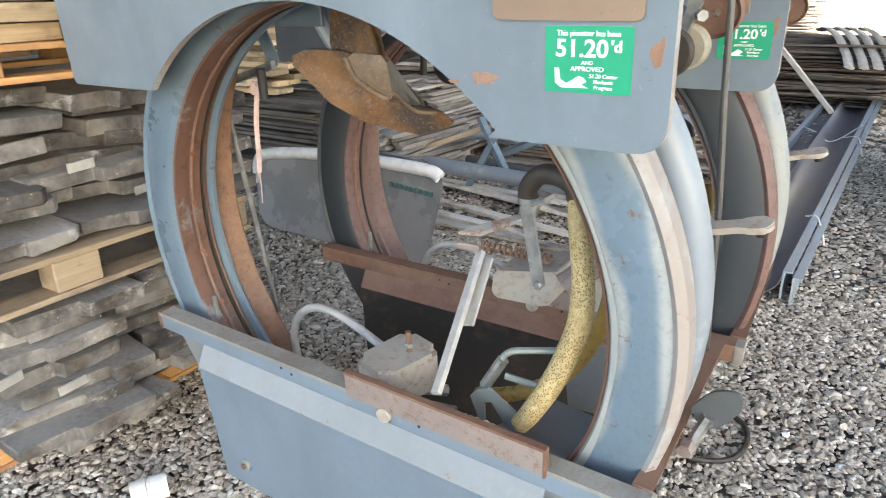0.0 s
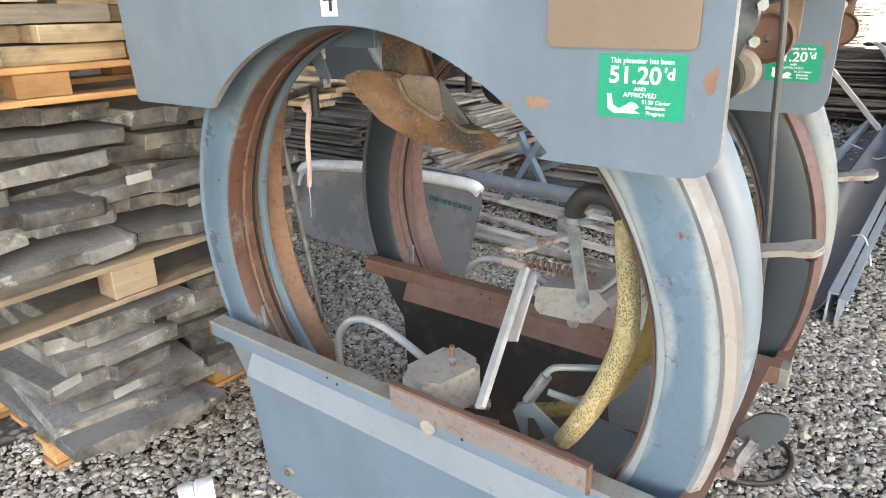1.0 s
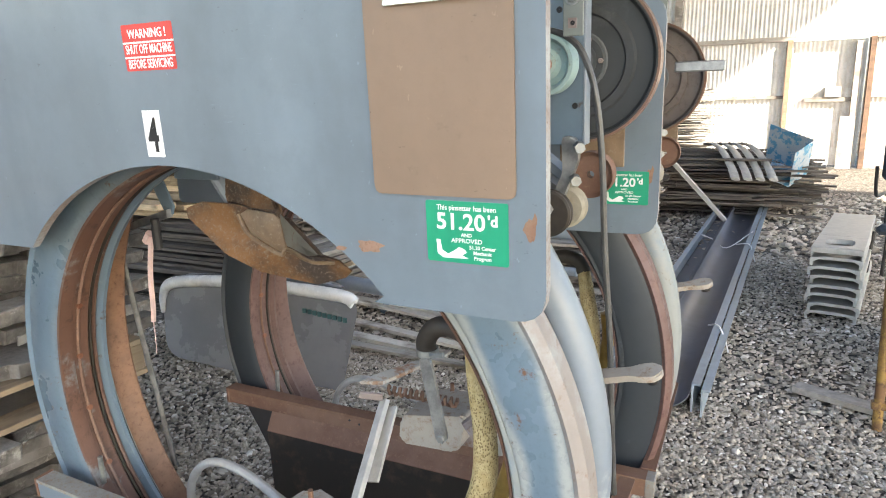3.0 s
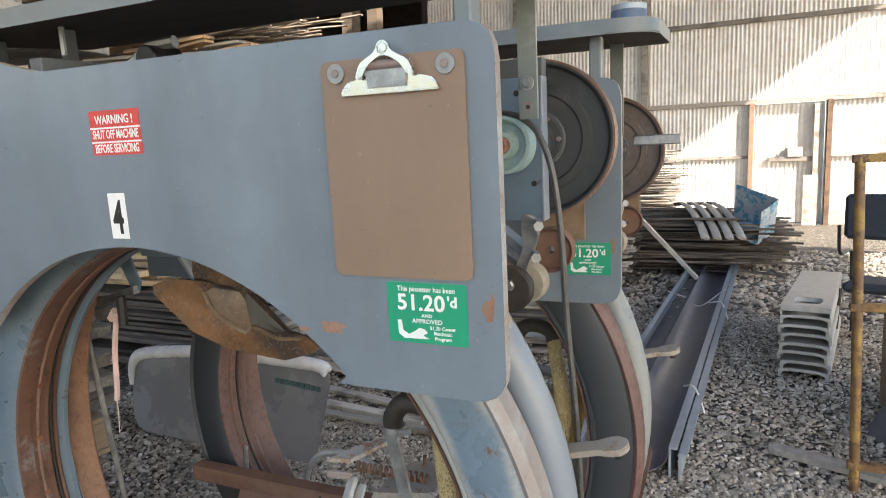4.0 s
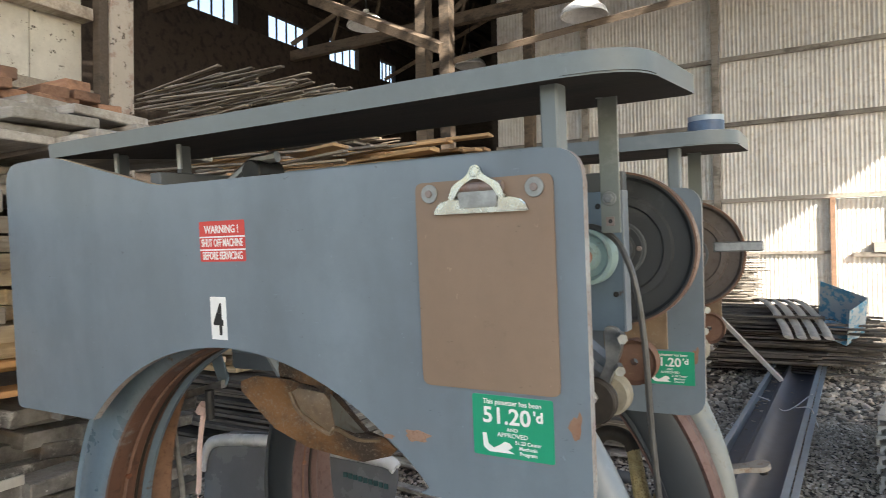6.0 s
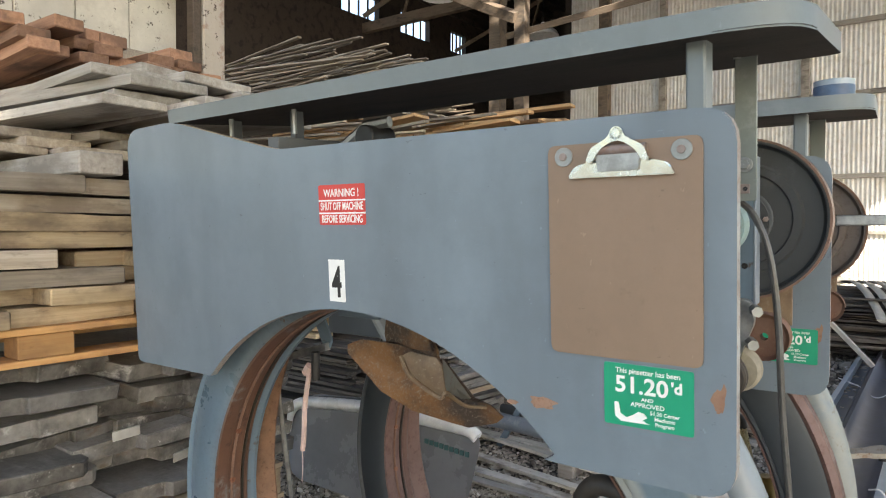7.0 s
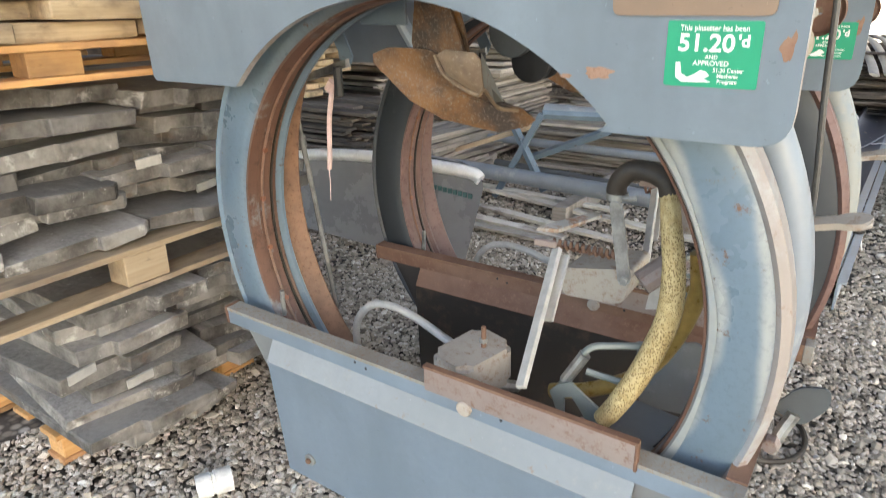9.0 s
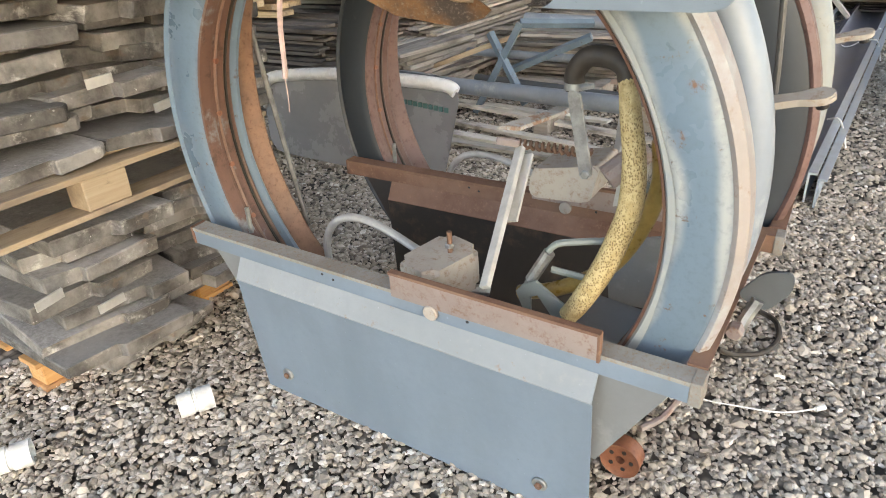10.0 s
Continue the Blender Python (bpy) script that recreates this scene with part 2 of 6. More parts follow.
BARE = rusted("bare_hardboard", (0.25, 0.135, 0.085), (0.33, 0.2, 0.14), (0.2, 0.1, 0.065), 0.7, 25)
COPPER = rusted("red_rust_pulley", (0.2, 0.075, 0.04), (0.26, 0.11, 0.06), (0.14, 0.06, 0.035), 0.5)
IVORY = plain("ivory_plastic", (0.28, 0.255, 0.2), 0.45, 0, 0.2)
GREENSTEEL = painted("green_grey_lever", (0.2, 0.225, 0.21), (0.3, 0.325, 0.31), rough=0.38)
HOODGREY = plain("grey_hood_shell", (0.28, 0.28, 0.297), 0.28, 0, 0.1, 3, 0.03)
FITWHITE = plain("scuffed_white_plastic", (0.66, 0.66, 0.64), 0.5, 0, 0.2, 25, 0.2)
HOODWHITE = plain("white_hood_lip", (0.85, 0.85, 0.85), 0.3, 0, 0.05, 12)
SLAB = slab_mat()
PALE = wooden("pale_sawn_lumber", (0.48, 0.36, 0.22), (0.66, 0.52, 0.34), (0.2, 0.145, 0.1))
PALLETWOOD = wooden("pallet_wood", (0.42, 0.31, 0.2), (0.52, 0.41, 0.28), (0.25, 0.19, 0.14))
ORANGEWOOD = wooden("orange_pallet_wood", (0.48, 0.25, 0.095), (0.56, 0.33, 0.14), (0.3, 0.16, 0.08))
GREYWOOD = wooden("grey_old_planks", (0.3, 0.27, 0.24), (0.4, 0.37, 0.33), (0.16, 0.14, 0.12))
BROWNWOOD = wooden("brown_old_lumber", (0.2, 0.12, 0.08), (0.3, 0.185, 0.125), (0.12, 0.08, 0.06))
DARKWOOD = wooden("dark_stacked_boards", (0.085, 0.074, 0.064), (0.16, 0.135, 0.115), (0.04, 0.034, 0.03))
TIMBER = wooden("roof_timber", (0.12, 0.09, 0.065), (0.18, 0.135, 0.1), (0.06, 0.048, 0.038))
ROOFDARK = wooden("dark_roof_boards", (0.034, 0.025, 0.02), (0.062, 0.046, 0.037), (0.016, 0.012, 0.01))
LIMEWASH = wooden("limewashed_boards", (0.6, 0.57, 0.5), (0.7, 0.67, 0.6), (0.2, 0.17, 0.14), 0.85, 0.5)
GALVSHEET = painted("corrugated_iron", (0.8, 0.775, 0.74), (0.64, 0.59, 0.53), (0.34, 0.27, 0.21), 0.5, (0.45, 0.7), (0.64, 0.74), metal=0.1, smear=0.3)
ALU = plain("dusty_aluminium", (0.5, 0.49, 0.46), 0.5, 0.4, 0.14, 18)
CHUTE = plain("violet_grey_chute", (0.17, 0.175, 0.2), 0.45, 0.3, 0.3, 4)
CHUTEBLUE = plain("pale_blue_rail", (0.34, 0.4, 0.46), 0.4, 0.3, 0.14, 8)
YELLOW = painted("worn_yellow_paint", (0.36, 0.22, 0.06), (0.17, 0.09, 0.045), (0.09, 0.045, 0.03), 0.5, (0.42, 0.54), (0.52, 0.6))
CONCRETE = plain("plank_grey", (0.34, 0.32, 0.29), 0.85, 0, 0.2)
NAVY = plain("navy_upholstery", (0.025, 0.035, 0.05), 0.7, 0, 0.3)
BINBLUE = painted("blue_white_sheet", (0.5, 0.55, 0.57), (0.06, 0.3, 0.48), (0.2, 0.2, 0.2), 0.5, (0.5, 0.56), (0.7, 0.8))
LIMEWALL = painted("damp_limewash", (0.58, 0.545, 0.47), (0.46, 0.41, 0.34), (0.06, 0.045, 0.035), 0.85, (0.48, 0.75), (0.585, 0.63), smear=0.4)
PEELED = painted("peeling_cream_paint", (0.5, 0.44, 0.37), (0.34, 0.24, 0.19), (0.07, 0.048, 0.038), 0.75, (0.52, 0.6), (0.57, 0.62))
TANPLANK = wooden("tan_weathered_plank", (0.31, 0.26, 0.205), (0.44, 0.38, 0.305), (0.18, 0.14, 0.105))
LIGHTPLANK = wooden("pale_weathered_plank", (0.42, 0.38, 0.33), (0.58, 0.54, 0.48), (0.24, 0.2, 0.165))
REDWOOD = wooden("red_brown_lumber", (0.27, 0.14, 0.085), (0.38, 0.21, 0.13), (0.13, 0.075, 0.05))
OCHREWOOD = wooden("ochre_broken_boards", (0.4, 0.24, 0.115), (0.52, 0.34, 0.18), (0.2, 0.12, 0.07))
RIMRUST = rusted("worn_rust_rim", (0.17, 0.1, 0.072), (0.25, 0.15, 0.11), (0.1, 0.065, 0.05), 0.45, 20)
BELTGREY = plain("worn_belt_rubber", (0.075, 0.075, 0.073), 0.38, 0, 0.3)
CARD = plain("brown_card", (0.27, 0.2, 0.13), 0.85, 0, 0.15)


def yellow_hose():
    """Braided yellow hose, densely spotted dark."""
    m, t, b = nodes_of("yellow_spotted_hose")
    co = t.nodes.new("ShaderNodeTexCoord")
    mp = t.nodes.new("ShaderNodeMapping")
    mp.inputs["Scale"].default_value = (1.0, 1.0, 0.7)
    t.links.new(co.outputs["Object"], mp.inputs["Vector"])
    v = node(t, "ShaderNodeTexVoronoi", Scale=250.0)
    t.links.new(mp.outputs["Vector"], v.inputs["Vector"])
    holes = ramp(t, v.outputs["Distance"], 0.3, 0.46)
    where = ramp(t, noise_of(t, 9, 4), 0.52, 0.68)
    straw = mix(t, ramp(t, noise_of(t, 60, 6, 0.7), 0.3, 0.7), (0.38, 0.28, 0.12), (0.52, 0.42, 0.22))
    spot = mix(t, where, (0.22, 0.155, 0.065), straw)
    t.links.new(mix(t, holes, spot, straw), b.inputs["Base Color"])
    b.inputs["Roughness"].default_value = 0.6
    bump(t, b, holes, 0.6, 0.003)
    return m


HOSE = yellow_hose()


def gravel_mat(name, joined):
    m, t, b = nodes_of(name)
    if joined:
        geo = t.nodes.new("ShaderNodeNewGeometry")
        pick = geo.outputs["Random Per Island"]
    else:
        co = t.nodes.new("ShaderNodeTexCoord")
        v = node(t, "ShaderNodeTexVoronoi", Scale=26.0)
        t.links.new(co.outputs["Object"], v.inputs["Vector"])
        split = t.nodes.new("ShaderNodeSeparateColor")
        t.links.new(v.outputs["Color"], split.inputs["Color"])
        pick = split.outputs["Red"]
    r = t.nodes.new("ShaderNodeValToRGB")
    t.links.new(pick, r.inputs["Fac"])
    tones = ((0.0, (0.2, 0.168, 0.135)), (0.2, (0.34, 0.295, 0.24)), (0.55, (0.46, 0.405, 0.335)), (0.92, (0.6, 0.54, 0.46)), (1.0, (0.8, 0.77, 0.71)))
    ramp_el = r.color_ramp.elements
    ramp_el[0].position, ramp_el[0].color = tones[0][0], (*tones[0][1], 1)
    ramp_el[1].position, ramp_el[1].color = tones[4][0], (*tones[4][1], 1)
    for p, c in tones[1:4]:
        ramp_el.new(p).color = (*c, 1)
    n = noise_of(t, 60, 6, 0.7)
    tone = mix(t, ramp(t, n, 0.4, 0.75, 0, 0.3), r.outputs["Color"], (0.3, 0.25, 0.2))
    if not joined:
        # cell edges go near-black: shade in the gaps between stones, as colour
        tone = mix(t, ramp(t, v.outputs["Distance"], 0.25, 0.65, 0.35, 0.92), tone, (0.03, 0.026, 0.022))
        bump(t, b, v.outputs["Distance"], -1.0, 0.02)
    else:
        bump(t, b, n, 0.25, 0.002)
    t.links.new(tone, b.inputs["Base Color"])
    b.inputs["Roughness"].default_value = 0.8
    return m


STONES = gravel_mat("gravel_stones", True)
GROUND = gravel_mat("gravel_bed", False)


# ---- building blocks ----
def link_mesh(name, data, material, parent=None, label="", matrix=None):
    ob = new(name, data)
    if material and not data.materials:
        data.materials.append(material)
    if parent:
        ob.parent = parent
    if matrix is not None:
        ob.matrix_basis = matrix
    return tagged(ob, label) if label else ob


def mesh_of(name, bm, smooth=True, angle=35):
    me = bpy.data.meshes.new(name)
    bmesh.ops.recalc_face_normals(bm, faces=bm.faces)
    bm.to_mesh(me)
    bm.free()
    if smooth:
        me.polygons.foreach_set("use_smooth", [True] * len(me.polygons))
        me.set_sharp_from_angle(angle=radians(angle))
    return me


def part(name, bm, material, parent, label="", matrix=None, smooth=True):
    return link_mesh(name, mesh_of(name, bm, smooth), material, parent, label, matrix)


def thing(name, label, category, matrix=None, group="", kind=""):
    ob = new(name)
    ob.empty_display_size = 0.05
    if matrix is not None:
        ob.matrix_basis = matrix
    return tagged(ob, label, category, group, kind)


def box(x0, x1, y0, y1, z0, z1, bevel=0.002, bm=None, m=None):
    own = bm is None
    bm = bm or bmesh.new()
    d = Matrix.LocRotScale(((x0 + x1) / 2, (y0 + y1) / 2, (z0 + z1) / 2), None, (x1 - x0, y1 - y0, z1 - z0))
    made = bmesh.ops.create_cube(bm, size=1.0, matrix=(m @ d) if m is not None else d)["verts"]
    if bevel:
        edges = {e for v in made for e in v.link_edges}
        bmesh.ops.bevel(bm, geom=list(edges), offset=bevel, segments=1, affect="EDGES")
    return bm


def prism(outline, lo, hi, axis="y", bevel=0.0, bm=None):
    """A flat outline (two coordinates a point) given thickness from lo to hi along axis."""
    bm = bm or bmesh.new()

    def at(p, w):
        return {"y": (p[0], w, p[1]), "z": (p[0], p[1], w), "x": (w, p[0], p[1])}[axis]

    front = [bm.verts.new(at(p, lo)) for p in outline]
    back = [bm.verts.new(at(p, hi)) for p in outline]
    caps = [bm.faces.new(front), bm.faces.new(back[::-1])]
    n = len(outline)
    for i in range(n):
        bm.faces.new((front[i], back[i], back[(i + 1) % n], front[(i + 1) % n]))
    if bevel:
        bmesh.ops.bevel(bm, geom=[e for f in caps for e in f.edges], offset=bevel, segments=2, affect="EDGES")
    return bm


def rounded(points, radius, steps=5):
    """The outline with its corners rounded: points are (x, z, factor)."""
    out, n = [], len(points)
    for i, p in enumerate(points):
        r = radius * (p[2] if len(p) > 2 else 1)
        c = Vector(p[:2])
        if r <= 0:
            out.append(tuple(c))
            continue
        a = (Vector(points[i - 1][:2]) - c)
        b = (Vector(points[(i + 1) % n][:2]) - c)
        ra, rb = min(r, a.length * 0.45), min(r, b.length * 0.45)
        s, e = c + a.normalized() * ra, c + b.normalized() * rb
        for k in range(steps + 1):
            u = k / steps
            q = s * (1 - u) ** 2 + c * 2 * u * (1 - u) + e * u * u
            out.append(tuple(q))
    return out


def tube(points, radius, sides=10, bm=None, closed=False, squash=1.0):
    bm = bm or bmesh.new()
    pts = [Vector(p) for p in points]
    rings, up = [], Vector((0.13, 0.31, 0.94))
    for i, p in enumerate(pts):
        d = (pts[min(i + 1, len(pts) - 1)] - pts[max(i - 1, 0)]).normalized()
        side = d.cross(up)
        side = side.normalized() if side.length > 1e-4 else Vector((1, 0, 0))
        top = side.cross(d)
        up = top
        r = radius[i] if isinstance(radius, (list, tuple)) else radius
        rings.append([bm.verts.new(p + side * math.cos(a) * r + top * math.sin(a) * r * squash) for a in (2 * math.pi * k / sides for k in range(sides))])
    for a, b in zip(rings, rings[1:]):
        for k in range(sides):
            bm.faces.new((a[k], a[(k + 1) % sides], b[(k + 1) % sides], b[k]))
    bm.faces.new(rings[0][::-1])
    bm.faces.new(rings[-1])
    return bm


def curve(points, steps=6):
    """A smooth line through the points."""
    pts = [Vector(p) for p in points]
    pts = [pts[0] * 2 - pts[1], *pts, pts[-1] * 2 - pts[-2]]
    out = []
    for i in range(1, len(pts) - 2):
        p0, p1, p2, p3 = pts[i - 1 : i + 3]
        for k in range(steps):
            u = k / steps
            out.append(0.5 * (2 * p1 + (p2 - p0) * u + (2 * p0 - 5 * p1 + 4 * p2 - p3) * u * u + (3 * p1 - p0 - 3 * p2 + p3) * u ** 3))
    out.append(pts[-2])
    return out


def lathe(profile, centre, segs=112, bm=None, closed=True):
    """Turns a closed profile of (y, r) about the y axis through centre (x, z)."""
    bm = bm or bmesh.new()
    rows = []
    for k in range(segs):
        a = 2 * math.pi * k / segs
        rows.append([bm.verts.new((centre[0] + r * math.cos(a), y, centre[1] + r * math.sin(a))) for y, r in profile])
    n = len(profile)
    for k in range(segs):
        a, b = rows[k], rows[(k + 1) % segs]
        for i in range(n if closed else n - 1):
            j = (i + 1) % n
            bm.faces.new((a[i], a[j], b[j], b[i]))
    return bm


def drum(centre, y0, y1, r, segs=32, lip=0.0, bm=None):
    """A pulley or disc about the y axis with a small chamfer and, with lip, a grooved rim."""
    x, z = centre
    c = min(0.003, (y1 - y0) * 0.2)
    prof = [(y0, 0.0005), (y0, r - c), (y0 + c, r)]
    if lip:
        prof += [(y0 + (y1 - y0) * 0.3, r), ((y0 + y1) / 2, r - lip), (y0 + (y1 - y0) * 0.7, r)]
    prof += [(y1 - c, r), (y1, r - c), (y1, 0.0005)]
    return lathe(prof, centre, segs, bm)


def lettering(name, body, size, material, parent, x, z, y=-0.0012, width=None, align="CENTER", slant=0.0, bold=0.0):
    """Words on a face that looks to -y; (x, z) is the middle of the line's foot."""
    cu = bpy.data.curves.new(name, "FONT")
    cu.body, cu.size, cu.align_x, cu.extrude, cu.offset, cu.shear = body, size, align, 0.0003, bold, slant
    cu.resolution_u = 3
    ob = new(name, cu)
    bpy.context.view_layer.update()
    me = bpy.data.meshes.new_from_object(ob.evaluated_get(bpy.context.evaluated_depsgraph_get()))
    bpy.data.objects.remove(ob)
    bpy.data.curves.remove(cu)
    co = np.empty(len(me.vertices) * 3)
    me.vertices.foreach_get("co", co)
    co = co.reshape(-1, 3)
    k = 1.0 if width is None else width / max(1e-6, np.ptp(co[:, 0]))
    co = np.stack([co[:, 0] * k + x, y - co[:, 2], co[:, 1] + z], -1)
    me.vertices.foreach_set("co", co.ravel())
    me.materials.clear()
    return link_mesh(name, me, material, parent)


def sheet(points, thick, bulge, rings=3):
    """A bent plate: a ring of points in space whose middle swells towards -y by bulge, with some thickness."""
    bm = bmesh.new()
    pts = [Vector(p) for p in points]
    mid = sum(pts, Vector()) / len(pts) + Vector((0, -bulge, 0))
    faces = []
    for back in (0.0, thick):
        rows = []
        for k in range(rings):
            u = k / rings
            rows.append([bm.verts.new(p.lerp(mid, u) + Vector((0, back - bulge * 0.5 * math.sin(math.pi * u), 0))) for p in pts])
        tip = bm.verts.new(mid + Vector((0, back, 0)))
        n = len(pts)
        for r0, r1 in zip(rows, rows[1:]):
            for i in range(n):
                bm.faces.new((r0[i], r0[(i + 1) % n], r1[(i + 1) % n], r1[i]))
        for i in range(n):
            bm.faces.new((rows[-1][i], rows[-1][(i + 1) % n], tip))
        faces.append(rows[0])
    for i in range(n):
        bm.faces.new((faces[0][i], faces[1][i], faces[1][(i + 1) % n], faces[0][(i + 1) % n]))
    return bm


def bar(a, b, width, thick, bm=None):
    """A flat bar from a to b; its width lies across the line of sight from the front."""
    a, b = Vector(a), Vector(b)
    d = (b - a).normalized()
    side = d.cross(Vector((0, 1, 0.2))).normalized() * width / 2
    out = d.cross(side).normalized() * thick / 2
    bm = bm or bmesh.new()
    ends = [[bm.verts.new(p + side * s + out * o) for s, o in ((1, 1), (-1, 1), (-1, -1), (1, -1))] for p in (a, b)]
    for i in range(4):
        bm.faces.new((ends[0][i], ends[0][(i + 1) % 4], ends[1][(i + 1) % 4], ends[1][i]))
    bm.faces.new(ends[0][::-1])
    bm.faces.new(ends[1])
    bmesh.ops.bevel(bm, geom=list(bm.edges), offset=min(width, thick) * 0.12, segments=1, affect="EDGES")
    return bm


def sector(profile_at, centre, a0, a1, segs=40):
    """Part of a turned band from angle a0 to a1 (degrees); profile_at(u) gives its section."""
    bm, rows = bmesh.new(), []
    for k in range(segs + 1):
        u = k / segs
        a = radians(a0 + (a1 - a0) * u)
        rows.append([bm.verts.new((centre[0] + r * math.cos(a), y, centre[1] + r * math.sin(a))) for y, r in profile_at(u)])
    for a, b in zip(rows, rows[1:]):
        for i in range(len(a)):
            bm.faces.new((a[i], a[(i + 1) % len(a)], b[(i + 1) % len(a)], b[i]))
    bm.faces.new(rows[0][::-1])
    bm.faces.new(rows[-1])
    return bm


# ---- the shed: ground, walls, roof ----
def ground_sheet():
    bm = bmesh.new()
    xs = [-600, -120, -30, *np.linspace(-14, 10, 61), 30, 120, 600]
    ys = [-600, -120, -30, *np.linspace(-6, 17, 59), 40, 120, 600]
    grid = [[bm.verts.new((x, y, -0.012 + (0.012 * noise.noise((x * 0.9, y * 0.9, 3)) if -12 < x < 9 and -5 < y < 16 else 0))) for x in xs] for y in ys]
    for a, b in zip(grid, grid[1:]):
        for i in range(len(xs) - 1):
            bm.faces.new((a[i], a[i + 1], b[i + 1], b[i]))
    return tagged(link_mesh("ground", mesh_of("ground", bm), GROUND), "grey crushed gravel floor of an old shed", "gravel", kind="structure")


ground_sheet()

WALL_Y, EAVE, RIGHT_X, LEFT_X, FRONT_Y = 16.0, 8.3, 7.4, -14.0, -6.5


def corrugated(x0, x1, z0, z1, y, pitch=0.09, depth=0.009):
    bm = bmesh.new()
    n = max(2, int((x1 - x0) / pitch * 6))
    cols = []
    for i in range(n + 1):
        x = x0 + (x1 - x0) * i / n
        w = y - depth * math.sin(2 * math.pi * x / pitch)
        cols.append([bm.verts.new((x, w, z)) for z in (z0, z1)] + [bm.verts.new((x, w + 0.02, z)) for z in (z0, z1)])
    for a, b in zip(cols, cols[1:]):
        bm.faces.new((a[0], b[0], b[1], a[1]))
        bm.faces.new((b[2], a[2], a[3], b[3]))
    return bm


DOOR_L, DOOR_R, DOOR_T = 0.62, 2.02, 2.78
wall_far = thing("wall_north", "corrugated iron end wall with timber girts, sunlit in places", "wall", kind="structure")
for x0, x1, z0, z1 in ((-7.6, DOOR_L, 0.25, 2.72), (DOOR_R, RIGHT_X, 0.25, 2.72), (-7.6, RIGHT_X, 2.78, 5.9), (-7.6, RIGHT_X, 5.9, 9.4)):
    part("corrugated_sheet", corrugated(x0, x1, z0, z1, WALL_Y + (0.02 if z0 > 5 else 0)), GALVSHEET, wall_far)
for z in (2.75, 4.55, 6.1):
    part("girt", box(-7.6, RIGHT_X, WALL_Y - 0.12, WALL_Y - 0.02, z - 0.05, z + 0.05), GREYWOOD, wall_far)
for x0, x1 in ((-7.6, DOOR_L - 0.12), (DOOR_R + 0.12, RIGHT_X)):
    part("girt", box(x0, x1, WALL_Y - 0.1, WALL_Y - 0.02, 1.48, 1.55), GREYWOOD, wall_far)
    part("skirting_board", box(x0, x1, WALL_Y - 0.06, WALL_Y + 0.02, -0.05, 0.27), GREYWOOD, wall_far)
for x in (-5.0, -1.8, DOOR_L - 0.07, DOOR_R + 0.07, 5.2):
    top = 9.4 if x in (-5.0, -1.8, 5.2) else 2.72
    w = 0.08 if top > 3 else 0.05
    part("post", box(x - w, x + w, WALL_Y - 0.2, WALL_Y - 0.03, -0.05, top), GREYWOOD if top > 3 else BROWNWOOD, wall_far)
# a pale sheet is put in the doorway for the bright room behind it
door = thing("door_1", "doorway in the end wall, filled by a pale sheet for the bright room beyond", "door", kind="structure")
part("door_leaf", corrugated(DOOR_L, DOOR_R, 0.02, 2.7, WALL_Y + 0.12), GALVSHEET, door)
part("ledge", box(DOOR_L + 0.3, DOOR_R - 0.2, WALL_Y - 0.02, WALL_Y + 0.1, 1.4, 1.5), GREYWOOD, door)
part("lock_box", box(DOOR_R - 0.72, DOOR_R - 0.42, WALL_Y - 0.06, WALL_Y + 0.1, 1.5, 1.72), GREYWOOD, door)
part("inner_post", box(DOOR_R - 0.22, DOOR_R - 0.1, WALL_Y - 0.1, WALL_Y + 0.1, -0.05, 2.65), GREYWOOD, door)
part("kick_board", box(DOOR_R - 0.42, DOOR_R - 0.14, WALL_Y - 0.5, WALL_Y - 0.46, 0, 1.1), GREYWOOD, door)


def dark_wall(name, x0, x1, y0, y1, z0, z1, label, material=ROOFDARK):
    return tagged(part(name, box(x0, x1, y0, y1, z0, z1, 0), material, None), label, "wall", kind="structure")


# far dark end of the shed, its long wall with high window openings, and the right side
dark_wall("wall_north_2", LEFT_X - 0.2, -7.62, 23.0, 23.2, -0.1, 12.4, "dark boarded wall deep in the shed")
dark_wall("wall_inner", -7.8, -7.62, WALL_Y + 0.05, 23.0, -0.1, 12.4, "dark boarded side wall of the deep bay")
# unseen upper wall and lean-to, added to keep direct sun off the machines
dark_wall("wall_east", RIGHT_X, RIGHT_X + 0.2, FRONT_Y - 4, 6.0, 6.05, EAVE + 0.45, "unseen weathered upper side wall, added to block the sun", GREYWOOD)
lean = tagged(part("lean_to_roof", prism([(RIGHT_X, 6.05), (9.9, 5.9), (9.9, 6.0), (RIGHT_X, 6.15)], FRONT_Y - 4, 6.0, "y"), ROOFDARK, None), "unseen low boarded roof, added to block the sun", "roof", kind="structure")
for y in (-9, -3, 2.5, 5.9):
    tagged(part("timber_post", box(9.65, 9.85, y - 0.1, y + 0.1, -0.05, 5.9), GREYWOOD, None), "plain timber post added under the unseen low roof", "post", kind="structure")
dark_wall("wall_east_2", RIGHT_X, RIGHT_X + 0.2, 15.2, WALL_Y + 0.2, -0.1, EAVE, "weathered boarded side wall", GREYWOOD)
WINDOWS = [(10.6, 12.3), (13.5, 15.2), (16.3, 17.9), (19.2, 20.2)]
west = thing("wall_west", "dark boarded long wall with small high window openings", "wall", kind="structure")
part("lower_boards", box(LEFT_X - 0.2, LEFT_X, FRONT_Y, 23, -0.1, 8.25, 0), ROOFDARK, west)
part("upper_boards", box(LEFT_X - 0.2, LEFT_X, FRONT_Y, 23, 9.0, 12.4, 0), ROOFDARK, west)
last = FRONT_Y
